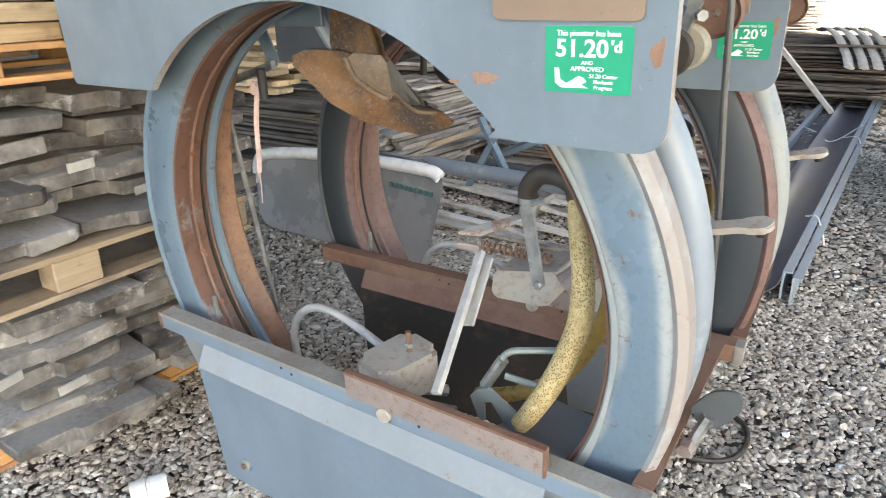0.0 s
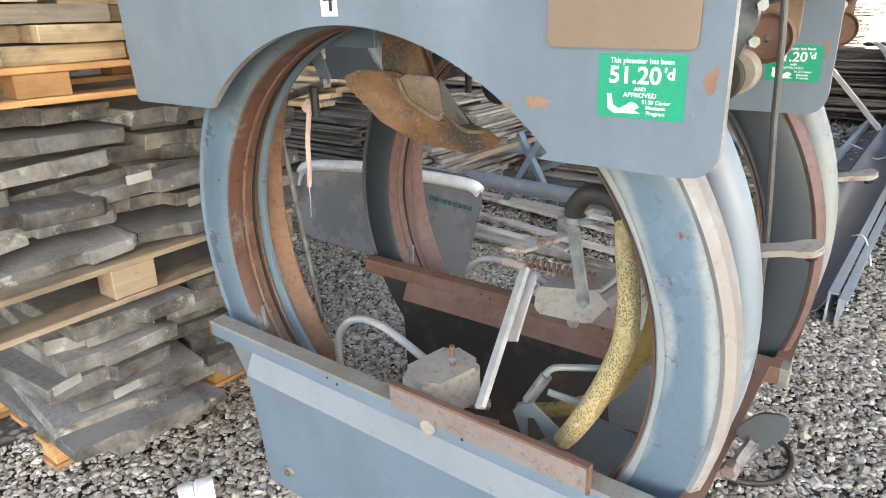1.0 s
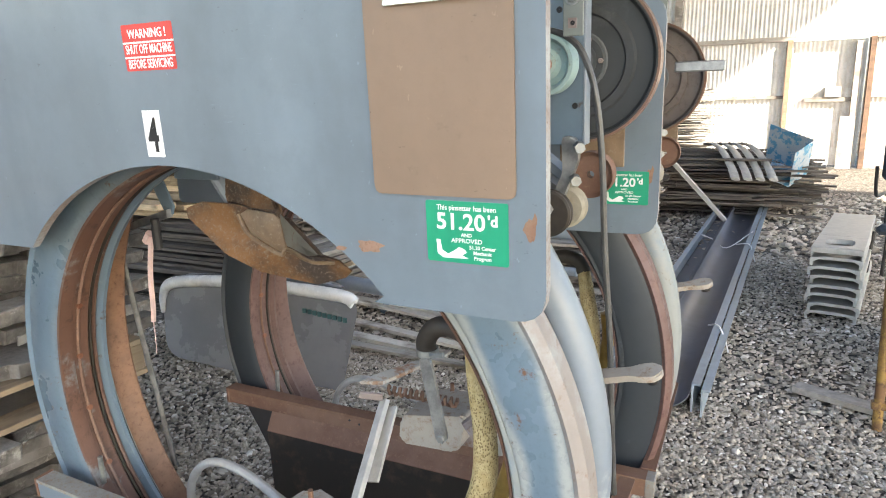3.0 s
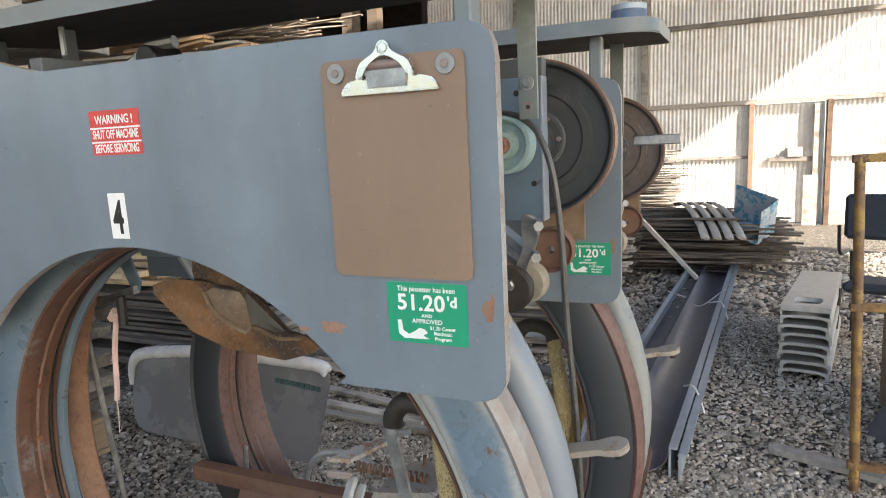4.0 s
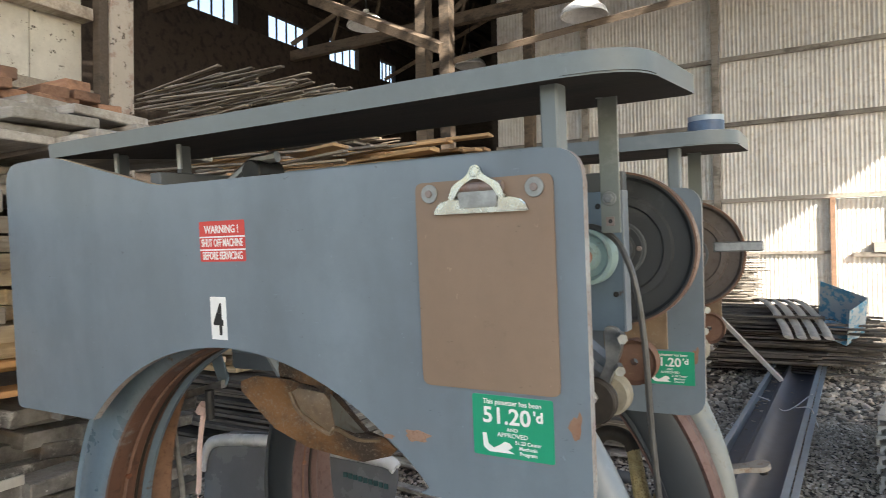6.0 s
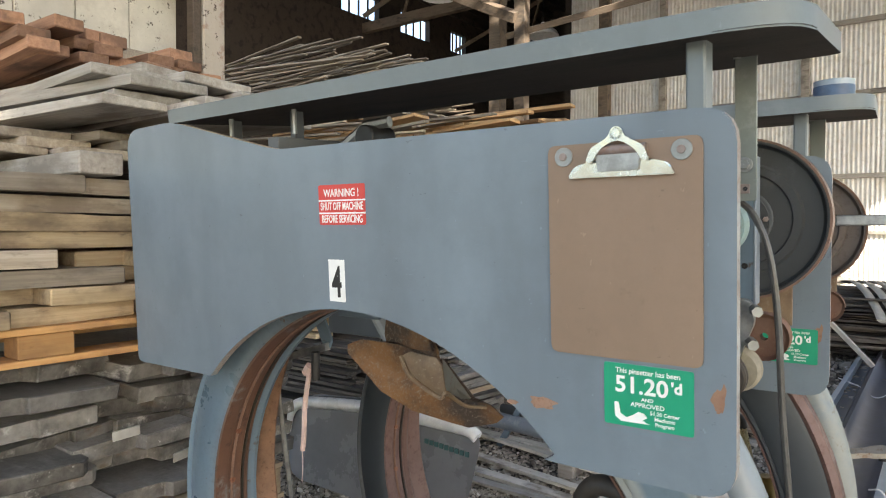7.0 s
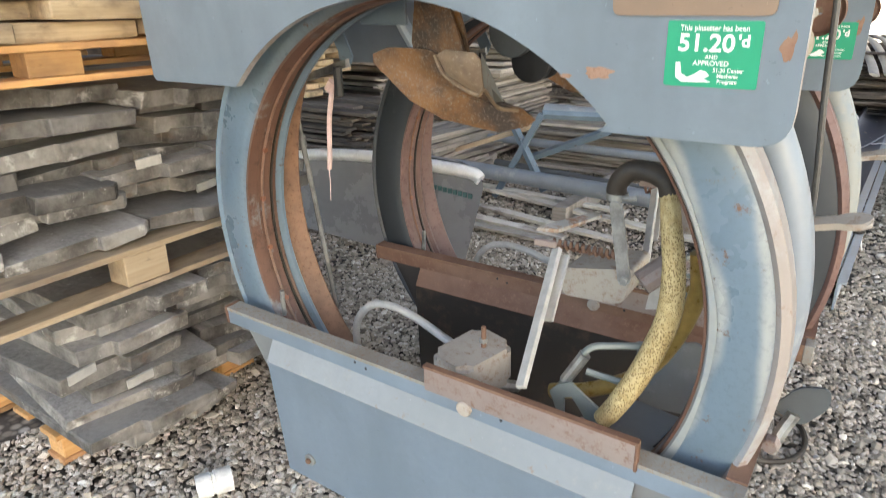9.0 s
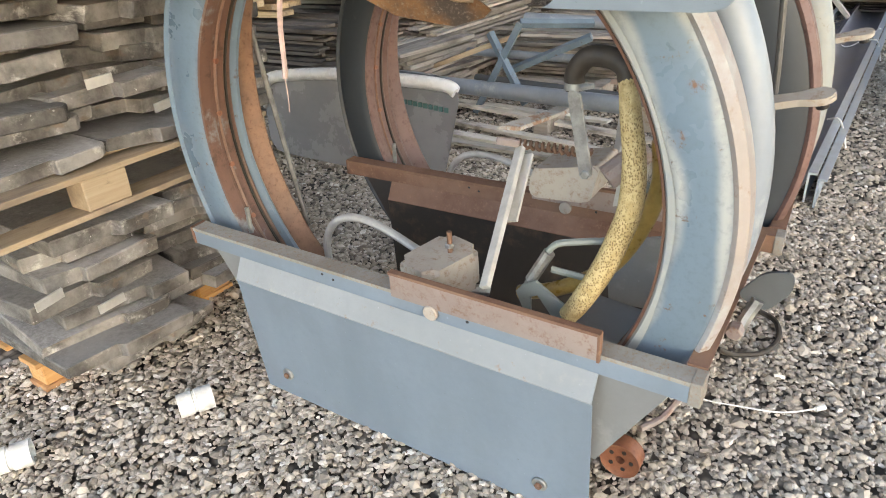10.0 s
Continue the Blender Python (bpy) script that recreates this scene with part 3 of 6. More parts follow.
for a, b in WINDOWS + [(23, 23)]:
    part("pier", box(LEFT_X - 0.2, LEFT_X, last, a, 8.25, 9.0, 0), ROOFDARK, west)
    last = b
for k, (a, b) in enumerate(WINDOWS):
    win = thing("window_%d" % (k + 1), "small high window opening letting in bright daylight", "window", kind="structure")
    for j in range(1, 4):
        y = a + (b - a) * j / 4
        part("glazing_bar", box(LEFT_X - 0.12, LEFT_X - 0.08, y - 0.025, y + 0.025, 8.25, 9.0, 0), ROOFDARK, win)

roof_bm = bmesh.new()
ridge_z, eave_x, eave_z = 12.2, RIGHT_X + 0.6, EAVE + 0.05
right_z = lambda x: ridge_z + (x + 3.3) * (eave_z - ridge_z) / (eave_x + 3.3)
left_z = lambda x: 9.6 + (x - LEFT_X + 0.5) * (2.6 / 11.2)
# each slope has one large opening, added out of view to let in more skylight
for xa, xb, ya, yb, slope_z in ((LEFT_X - 0.5, -7.4, FRONT_Y, 23.2, left_z), (-7.4, -3.3, FRONT_Y, -2.5, left_z), (-7.4, -3.3, 3.6, 23.2, left_z), (-3.3, -2.8, FRONT_Y, 23.2, right_z), (-2.8, 5.6, FRONT_Y, -0.6, right_z), (-2.8, 5.6, 7.6, 23.2, right_z), (5.6, eave_x, FRONT_Y, 23.2, right_z)):
    vs = [roof_bm.verts.new(p) for p in ((xa, ya, slope_z(xa)), (xb, ya, slope_z(xb)), (xb, yb, slope_z(xb)), (xa, yb, slope_z(xa)))]
    us = [roof_bm.verts.new(v.co + Vector((0, 0, 0.15))) for v in vs]
    roof_bm.faces.new(vs)
    roof_bm.faces.new(us[::-1])
    for i in range(4):
        roof_bm.faces.new((vs[i], vs[(i + 1) % 4], us[(i + 1) % 4], us[i]))
for x in np.arange(LEFT_X, RIGHT_X, 0.55):
    z = left_z(x) if x < -3.3 else right_z(x)
    box(x, x + 0.1, FRONT_Y, 23, z - 0.2, z - 0.02, 0, roof_bm)
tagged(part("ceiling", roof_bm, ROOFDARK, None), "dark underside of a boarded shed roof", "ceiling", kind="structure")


def roof_truss(y):
    tr = thing("roof_truss", "old timber roof truss with braces", "truss", pose(0, y, 0), "roof trusses", "structure")
    part("tie_beam", box(LEFT_X, RIGHT_X, -0.1, 0.1, 7.75, 8.05), TIMBER, tr)
    for xa, za, xb, zb in ((LEFT_X, 8.3, -3.3, 11.8), (-3.3, 11.8, RIGHT_X, 8.2), (-8.4, 8.0, -3.3, 11.4), (1.8, 8.0, -3.3, 11.4), (-8.4, 8.0, -8.4, 10.2), (-3.3, 8.0, -3.3, 11.6), (1.8, 8.0, 1.8, 10.2)):
        part("brace", tube([(xa, 0, za), (xb, 0, zb)], 0.09, 4), TIMBER, tr)
    for k in range(7):
        x = LEFT_X + 1.6 + k * 1.5
        part("strut", tube([(x, 0, 8.0), (x + 0.75, 0, left_z(x + 0.75) - 0.2)], 0.05, 4), TIMBER, tr)
    return tr


for y in (4.5, 9.5, 14.5, 19.5):
    roof_truss(y)

# the row of posts and the limewashed partition beside the lumber
column = thing("timber_post", "whitewashed timber post with peeling paint", "post", kind="structure")
part("shaft", box(-3.25, -3.11, 1.42, 1.57, 0, 7.75, 0.006), PEELED, column)
part("side_batten", box(-3.2, -3.13, 1.36, 1.418, 0, 7.75, 0.004), TIMBER, column)
partition = thing("wall_partition", "limewashed board partition, stained by damp", "wall", kind="structure")
for k in range(12):
    y1 = 1.33 - k * 0.3
    link_mesh("board", mesh_of("board", box(-1.2, 1.2, -0.147, 0.147, -0.012, 0.012, 0.003)), LIMEWALL, partition, "", pose(-3.27 + 0.004 * (k % 3), y1 - 0.15, 3.3, 0, 90, 0) @ pose(0, 0, 0, 0, 0, 0))
for z in (2.5, 2.98, 4.2):
    part("rail", box(-3.25, -3.14, -2.2, 1.33, z - 0.035, z + 0.035), TANPLANK, partition)
for y in (9.5, 14.5):
    c2 = thing("timber_post", "plain timber post carrying a roof truss", "post", group="roof posts", kind="structure")
    part("shaft", box(-6.1, -5.86, y - 0.12, y + 0.12, 0, 7.75, 0.008), TIMBER, c2)
beam_a = tagged(part("tie_beam", tube([(-8.3, 9.0, 6.7), (-5.3, 9.0, 5.2)], 0.12, 4), TIMBER, None), "sloping timber brace under the roof", "beam", kind="structure")
beam_b = tagged(part("tie_beam", tube([(-5.6, 9.2, 4.98), (6.0, 9.2, 5.75)], 0.07, 4), TIMBER, None), "long timber beam crossing the shed", "beam", kind="structure")
post_b = tagged(part("timber_post", box(-5.35, -5.15, 9.0, 9.2, 0, 7.75, 0.006), TIMBER, None), "plain timber post carrying the crossing beam", "post", kind="structure")

for x, y, z, s in ((-2.72, 9.0, 5.25, 1.0), (-9.2, 12.0, 7.2, 1.3), (-9.0, 17.0, 7.4, 1.3)):
    lamp = thing("pendant_lamp", "unlit white enamel shed lamp", "lamp", pose(x, y, z, 0, 0, 0) @ Matrix.Scale(s, 4), "shed lamps")
    shade = bmesh.new()
    prof = [(0.0, 0.36), (0.02, 0.37), (0.1, 0.33), (0.2, 0.2), (0.26, 0.06), (0.32, 0.05), (0.32, 0.01), (0.24, 0.01), (0.18, 0.17), (0.08, 0.3)]
    lathe([(h, r) for h, r in prof], (0, 0), 28, shade)
    bmesh.ops.rotate(shade, verts=shade.verts, matrix=Matrix.Rotation(radians(90), 3, "X"))
    part("shade", shade, HOODWHITE, lamp)
    part("stem", tube([(0, 0, 0.3), (0, 0, ((left_z(x) + 0.06 if x < -3.3 else 7.75) - z) / s)], 0.012, 6), BLACK, lamp)


# ---- pinsetter machines ----
RING = (-0.453, 0.40)


def machine(matrix):
    """One old bowling pinsetter: side panel, wheel, base and drive parts, in the machine frame."""
    ob = thing("pinsetter", "old grey-blue bowling pinsetter with rusty pin wheel on gravel", "machine", matrix, "pinsetters side by side")
    # side panel
    arch = [(RING[0] - 0.006 + 0.632 * math.cos(a), 0.398 + 0.632 * math.sin(a)) for a in np.linspace(radians(43.2), radians(136.2), 30)]
    outline = rounded([(-1.24, 0.834, 0.3), (-1.228, 1.447, 1), (-1.02, 1.452, 1.0), (-0.64, 1.358, 0.8), (0.271, 1.354, 1), (0.271, 0.818, 1), (0.03, 0.818, 1)], 0.05)
    panel = part("side_panel", prism(outline + arch, 0.0, 0.019, "y", 0.0015), PANEL, ob)
    panel.data.materials.append(EDGE)
    for f in panel.data.polygons:
        f.material_index = 0 if abs(f.normal.y) >= 0.5 else 2 if f.normal.z > 0.8 and -1.03 < f.center.x < -0.6 else 1
    panel.data.materials.append(PLYEDGE)
    chip = lambda x, z, w, h, s: part("bare_patch", prism([(x + w * math.cos(a) * (0.85 + 0.5 * noise.noise((s, 1.6 * math.cos(a), 1.6 * math.sin(a)))), z + h * math.sin(a) * (0.8 + 0.6 * noise.noise((1.6 * math.cos(a), s, 1.6 * math.sin(a))))) for a in np.linspace(0, 6.1, 26)], -0.0006, 0.001), BARE, panel)
    chip(-0.022, 0.912, 0.03, 0.013, 2.0)
    chip(0.25, 0.962, 0.012, 0.024, 5.3)
    chip(-0.075, 0.905, 0.01, 0.006, 8.0)
    # top shelf on its posts
    tilt = pose(0, 0.02, 1.452, 3.5, 0, 0)
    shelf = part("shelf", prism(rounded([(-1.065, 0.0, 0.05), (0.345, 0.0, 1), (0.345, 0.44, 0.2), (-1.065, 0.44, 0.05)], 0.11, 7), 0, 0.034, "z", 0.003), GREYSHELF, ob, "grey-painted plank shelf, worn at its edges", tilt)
    # downward faces get a near-black wood: the shade under the shelf, in colour
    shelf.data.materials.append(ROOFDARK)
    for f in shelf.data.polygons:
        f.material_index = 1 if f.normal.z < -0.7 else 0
    part("shelf_post", box(0.188, 0.216, 0.06, 0.1, 1.3, 1.458, 0.003), GREYSHELF, ob)
    strap = part("strap", box(0.258, 0.288, 0.132, 0.137, 1.225, 1.458, 0.001), GREENSTEEL, ob)
    part("bolt", drum((0.272, 1.278), 0.124, 0.132, 0.0075, 6), GALV, strap)
    part("bolt_washer", drum((0.272, 1.278), 0.1295, 0.133, 0.011, 18), GALV, strap)
    part("rusty_hole", box(0.266, 0.279, 0.1305, 0.133, 1.236, 1.25, 0.0005), RUSTPLATE, strap)
    part("bolt_hole", drum((0.273, 1.243), 0.1295, 0.133, 0.0035, 8), BLACK, strap)
    part("bolt", tube([(0.262, 0.128, 1.462), (0.262, 0.128, 1.432)], 0.006, 6), GALV, strap)
    for x, z in ((-0.95, 1.452), (-0.72, 1.452)):
        part("shelf_bracket", box(x - 0.008, x + 0.008, 0.12, 0.15, z - 0.1, z + 0.006, 0.002), DARKPLATE, ob)
        part("bolt", tube([(x + 0.03, 0.1, z + 0.01), (x + 0.03, 0.1, z - 0.05)], 0.006, 6), GALV, ob)
    # top gear behind the panel's upper edge
    part("shaft", tube([(-0.66, 0.2, 1.36), (-0.56, 0.2, 1.415), (-0.5, 0.21, 1.42)], 0.013, 8), STEEL, ob)
    part("end_cup", drum((-0.535, 1.385), 0.16, 0.24, 0.028, 24, 0.004), BLACK, ob)
    part("cross_tie", box(-0.7, -0.665, 0.03, 0.5, 1.33, 1.39), DARKPLATE, ob)
    part("rear_rail", box(-1.0, 0.2, 0.46, 0.49, 1.26, 1.345), DARKPLATE, ob)
    # the pin wheel: an annular channel of several bands
    WHEELBLUE = wheel_paint("rubbed_blue_wheel", (0.13, 0.185, 0.235), (0.36, 0.375, 0.36), (0.13, 0.065, 0.035), RING, 0.692, 0.045)
    wheel = part("wheel_face", lathe([(0.135, 0.624), (0.112, 0.628), (0.103, 0.640), (0.1, 0.66), (0.1, 0.735), (0.106, 0.745), (0.14, 0.745), (0.14, 0.66)], RING, 128), WHEELBLUE, ob, "worn blue steel wheel face")
    part("thin_edge", lathe([(0.101, 0.6235), (0.099, 0.629), (0.1035, 0.629), (0.137, 0.6225), (0.13, 0.6205)], RING, 128), RUSTOVERBLUE, wheel, "thin rubbed inner edge")
    part("worn_lip", sector(lambda u: [(0.1035, 0.629), (0.0985, 0.634), (0.0992, 0.634 + 0.007 + 0.013 * (1 - u) ** 1.5 + 0.003 * math.sin(u * 23)), (0.104, 0.64)], RING, -62, 47), CREAM, wheel, "rubbed cream inner lip")
    ridge = [(0.1, 0.745), (0.097, 0.752), (0.115, 0.766), (0.16, 0.766), (0.166, 0.758), (0.166, 0.72), (0.14, 0.72)]
    part("ridge", sector(lambda u: ridge, RING, -80, 78, 70), PINKRUST, wheel, "rubbed pinkish rust ridge")
    part("outer_rim", sector(lambda u: ridge, RING, 78, 280, 80), BLUE, wheel)
    part("outer_tube", lathe([(0.212 + 0.038 * math.cos(a), 0.738 + 0.038 * math.sin(a)) for a in np.linspace(0, 2 * math.pi, 13)[:-1]], (-0.452, 0.47), 128), TUBE, wheel, "smooth grey-blue outer tube")
    part("inner_band", lathe([(0.137, 0.626), (0.137, 0.66), (0.19, 0.66), (0.19, 0.634), (0.182, 0.627), (0.165, 0.63), (0.15, 0.625)], RING, 112), RUSTOVERBLUE, wheel, "brown rusty inner band flecked with blue")
    part("channel", lathe([(0.19, 0.644), (0.19, 0.668), (0.24, 0.668), (0.24, 0.63), (0.228, 0.628), (0.216, 0.645), (0.2, 0.646)], RING, 112), BLUE, wheel, "worn blue inner channel")
    part("back_web", lathe([(0.24, 0.665), (0.24, 0.72), (0.25, 0.72), (0.25, 0.665)], RING, 96), DARKPLATE, wheel)
    # black strip stands in for the dark of a groove between the bands
    part("band_line", lathe([(0.186, 0.6235), (0.186, 0.63), (0.1915, 0.63), (0.1915, 0.6245)], RING, 112), RUBBER, wheel, "black line between the bands")
    part("channel_rib", lathe([(0.203, 0.637), (0.203, 0.65), (0.213, 0.65), (0.213, 0.636), (0.208, 0.634)], RING, 112), RUSTOVERBLUE, wheel)
    part("band_rib", lathe([(0.148, 0.6225), (0.148, 0.628), (0.156, 0.628), (0.156, 0.6225), (0.152, 0.6205)], RING, 112), RIMRUST, wheel)
    rear = (-0.323, 0.45)
    part("rear_band", sector(lambda u: [(0.258, 0.79), (0.258, 0.81), (0.314, 0.79), (0.314, 0.762), (0.308, 0.760)], rear, 92, 248, 70), TANRUST, wheel, "brown fibre rear band")
    part("rear_edge", sector(lambda u: [(0.2555, 0.788), (0.2555, 0.812), (0.2575, 0.812), (0.2575, 0.788)], rear, 92, 248, 70), CREAM, wheel)
    for a in (158, 172, 186, 201, 214, 228):
        c, s = math.cos(radians(a)), math.sin(radians(a))
        part("rivet", tube([(RING[0] + 0.63 * c, 0.153, RING[1] + 0.63 * s), (RING[0] + 0.619 * c, 0.153, RING[1] + 0.619 * s)], 0.008, 8), COPPER, wheel)
    part("pin", tube([(-0.99, 0.1, 0.155), (-0.985, 0.1, 0.235)], 0.007, 8), GALV, wheel)
    lug = part("lug", prism(rounded([(0.25, 0.02, 0.1), (0.345, 0.018, 0.5), (0.368, 0.026, 0.8), (0.402, 0.024, 1), (0.402, -0.014, 1), (0.368, -0.016, 0.8), (0.345, -0.008, 0.5), (0.25, -0.012, 0.1)], 0.016), 0, 0.014, "z", 0.003), CAST, wheel, "flat worn steel lug", pose(0, 0.272, 0.535, 14, -12, 6))
    part("lug_eye", lathe([(-0.0145, 0.001), (-0.0145, 0.011), (0.0005, 0.011), (0.0005, 0.001)], (0, 0), 16), BLACK, lug, "", pose(0.38, 0.005, 0, 90, 0, 0))
    # base: angle beam, bent skirt, inner plate
    beam = part("base_beam", prism([(0.010, 0.122), (0.010, 0.170), (0.055, 0.170), (0.055, 0.164), (0.017, 0.164), (0.017, 0.122)], -1.105, 0.29, "x", 0.001), BASEBLUE, ob, "long blue angle beam with rusted edges")
    part("beam_cap", prism([(0.0085, 0.163), (0.0085, 0.1725), (0.056, 0.1725), (0.056, 0.1703), (0.0105, 0.1703), (0.0097, 0.163)], -1.107, 0.292, "x"), BEAMTOP, beam, "bare rusty top edge")
    part("beam_end", box(-1.115, -1.103, 0.008, 0.058, 0.12, 0.174), RUST, beam)
    part("beam_end", box(0.27, 0.2935, 0.0075, 0.0575, 0.118, 0.1735), BEAMTOP, beam)
    sk = part("skirt", prism([(-0.022, 0.066), (-0.018, 0.056), (0.0, -0.335), (0.003, -0.335), (-0.014, 0.056), (-0.018, 0.064)], -0.925, 0.1, "x", 0.0005), BASEBLUE, ob, "blue sheet skirt with a bent ledge, coloured paler where it catches light")
    part("ledge", prism([(0.0085, 0.124), (-0.0232, 0.0675), (-0.0205, 0.063), (0.0105, 0.119)], -0.922, 0.1, "x"), LITLEDGE, sk)
    part("gusset", prism([(-1.04, 0.125), (0.24, 0.125), (0.1, -0.13), (-0.9, -0.13)], 0.02, 0.026, "y"), BASEGREY, sk)
    for x, z in ((-0.819, -0.246), (-0.018, -0.25)):
        part("washer", drum((x, z), -0.012, 0.0, 0.019, 20), GALV, sk)
        part("bolt", drum((x, z), -0.02, -0.011, 0.009, 6), RUST, sk)
    part("bolt", drum((-0.292, 0.146), -0.002, 0.010, 0.019, 16), CAST, beam)
    for x, z in ((-0.62, 0.153), (-0.585, 0.146), (-0.2, 0.148)):
        part("bolt_hole", drum((x, z), 0.0088, 0.012, 0.004, 8), BLACK, beam)
    rp = part("rust_plate", box(-0.4, 0.1, 0.003, 0.007, 0.158, 0.224, 0.001), RUSTPLATE, ob, "rust-stained steel guard plate")
    part("plate_rim", prism([(0.0015, 0.219), (0.0015, 0.226), (0.018, 0.226), (0.018, 0.222), (0.0085, 0.222), (0.0085, 0.219)], -0.401, 0.101, "x"), RUST, rp)
    part("plate_rim", box(0.096, 0.102, 0.0005, 0.017, 0.156, 0.225, 0.001), RUST, rp)
    part("cross_bar", prism([(0.252, 0.122), (0.252, 0.17), (0.29, 0.17), (0.29, 0.165), (0.258, 0.165), (0.258, 0.122)], 0.058, 0.64, "y"), RUST, ob)
    part("tray", prism([(-0.16, 0.06), (0.2, 0.06), (0.24, 0.3), (-0.04, 0.34)], 0.068, 0.074, "z"), BASEGREY, ob)
    part("pan", prism([(-0.02, 0.02), (0.26, 0.05), (0.26, 0.19), (0.1, 0.24), (-0.04, 0.2)], 0.39, 0.4, "y", 0.002), BASEGREY, ob)
    # casting with its bolt and the bent wire handle
    block = part("gear_case", prism(rounded([(-0.455, 0.085), (-0.335, 0.06), (-0.29, 0.225), (-0.415, 0.26)], 0.03), 0.1, 0.205, "z", 0.014), CAST, ob, "dusty grey cast gear case")
    part("case_bolt", tube([(-0.352, 0.175, 0.19), (-0.35, 0.175, 0.262)], 0.0065, 8), RUST, block)
    part("case_nut", drum((0, 0), 0, 0.012, 0.012, 6), GALV, block, "", pose(-0.352, 0.175, 0.218, 90, 0, 0))
    part("wire_loop", tube(curve([(-0.86, 0.26, -0.04), (-0.87, 0.27, 0.06), (-0.835, 0.28, 0.13), (-0.77, 0.29, 0.16), (-0.66, 0.28, 0.16), (-0.5, 0.25, 0.13)]), 0.012, 10), ALU, ob, "bent grey pipe handle")
    lever = part("lever", bar((-0.166, 0.022, 0.243), (-0.232, 0.33, 0.437), 0.024, 0.014), ALUWHITE, ob, "pale alloy lever with a rusty head plate")
    part("lever_rib", bar((-0.195, 0.2, 0.31), (-0.218, 0.335, 0.42), 0.036, 0.008), ALUWHITE, lever)
    part("lever_head", prism([(-0.272, 0.29), (-0.262, 0.325), (-0.2, 0.45), (-0.172, 0.45), (-0.2, 0.38), (-0.225, 0.31)], 0, 0.01, "z", 0.002), HEADPLATE, lever, "rust-worn triangular lever head", pose(0, 0, 0.446, 3, 6, 0))
    part("lever_head_rim", bar((-0.275, 0.292, 0.462), (-0.225, 0.312, 0.455), 0.018, 0.008), RUSTPLATE, lever)
    part("link_rod", tube([(-0.29, 0.24, 0.07), (-0.32, 0.2, 0.09), (-0.36, 0.16, 0.1)], 0.016, 8), STEEL, ob)
    part("link_joint", tube([(-0.34, 0.16, 0.06), (-0.25, 0.13, 0.1), (-0.2, 0.14, 0.1)], 0.018, 8), STEEL, ob)
    # hose, elbow and link
    hose = part("hose", tube(curve([(0.05, 0.226, 0.652), (0.064, 0.21, 0.59), (0.081, 0.198, 0.5), (0.082, 0.19, 0.408), (0.064, 0.178, 0.333), (0.04, 0.155, 0.262), (0.005, 0.13, 0.19), (-0.02, 0.125, 0.15)], 8), [0.018 + 0.0075 * min(1, k / 22) - 0.004 * max(0, (k - 40) / 16) for k in range(57)], 16), HOSE, ob, "yellow hose mottled with dark spots")
    part("inner_hose", tube(curve([(0.11, 0.27, 0.52), (0.115, 0.27, 0.43), (0.085, 0.26, 0.32), (0.02, 0.24, 0.215), (-0.09, 0.23, 0.14), (-0.19, 0.23, 0.1)], 8), 0.019, 12), BRASS, hose, "smooth brassy inner hose")
    part("elbow", tube(curve([(-0.06, 0.24, 0.618), (-0.06, 0.238, 0.652), (-0.034, 0.236, 0.684), (0.006, 0.234, 0.688), (0.04, 0.23, 0.674), (0.05, 0.228, 0.65)], 7), 0.0205, 14), RUBBER, ob, "black rubber elbow")
    part("hose_clamp", lathe([(-0.008, 0.024), (-0.008, 0.0265), (0.008, 0.0265), (0.008, 0.024)], (0, 0), 22), GALV, ob, "", pose(-0.06, 0.24, 0.627, 90, 0, 0) @ Matrix.Scale(0.88, 4))
    part("clamp_screw", tube([(-0.04, 0.215, 0.63), (-0.012, 0.217, 0.635)], 0.006, 6), GALV, ob)
    rod = part("link", prism(rounded([(-0.068, 0.622), (-0.042, 0.622), (-0.01, 0.444), (-0.036, 0.434)], 0.012), 0.215, 0.223, "y", 0.001), STEEL, ob, "flat steel link with bolted ends")
    part("bolt", drum((-0.023, 0.451), 0.205, 0.215, 0.01, 6), GALV, rod)
    part("motor", prism(rounded([(-0.27, 0.255), (-0.1, 0.265), (-0.075, 0.37), (-0.26, 0.335)], 0.02), 0.44, 0.58, "y", 0.006), CAST, ob, "dusty motor housing")
    part("spring", tube([(-0.3 + 0.2 * k / 60, 0.45 + 0.01 * math.cos(k * 1.3), 0.395 + 0.01 * math.sin(k * 1.3)) for k in range(61)], 0.005, 5), RUST, ob)
    part("knuckle", tube([(-0.03, 0.36, 0.38), (0.04, 0.42, 0.44)], 0.03, 10), RUSTPLATE, ob)
    part("paper_card", prism([(-0.04, 0.27), (0.03, 0.29), (0.045, 0.4), (-0.02, 0.41)], 0.44, 0.443, "y"), ALUWHITE, ob)
    # small green-grey lever frame
    gl = part("yoke", tube(curve([(-0.13, 0.15, 0.19), (-0.105, 0.16, 0.235), (-0.075, 0.17, 0.29), (-0.03, 0.19, 0.30), (0.045, 0.23, 0.3)]), 0.008, 8), GREENSTEEL, ob, "green-grey steel yoke")
    part("yoke_tube", tube([(-0.122, 0.152, 0.2), (-0.082, 0.165, 0.275)], 0.014, 10), STEEL, gl)
    part("yoke_blade", prism([(-0.15, 0.175), (-0.13, 0.2), (-0.1, 0.215), (-0.01, 0.155), (-0.005, 0.14), (-0.045, 0.11), (-0.06, 0.13), (-0.095, 0.18), (-0.115, 0.17), (-0.112, 0.12), (-0.128, 0.118)], 0.13, 0.138, "y", 0.001), GREENSTEEL, gl)
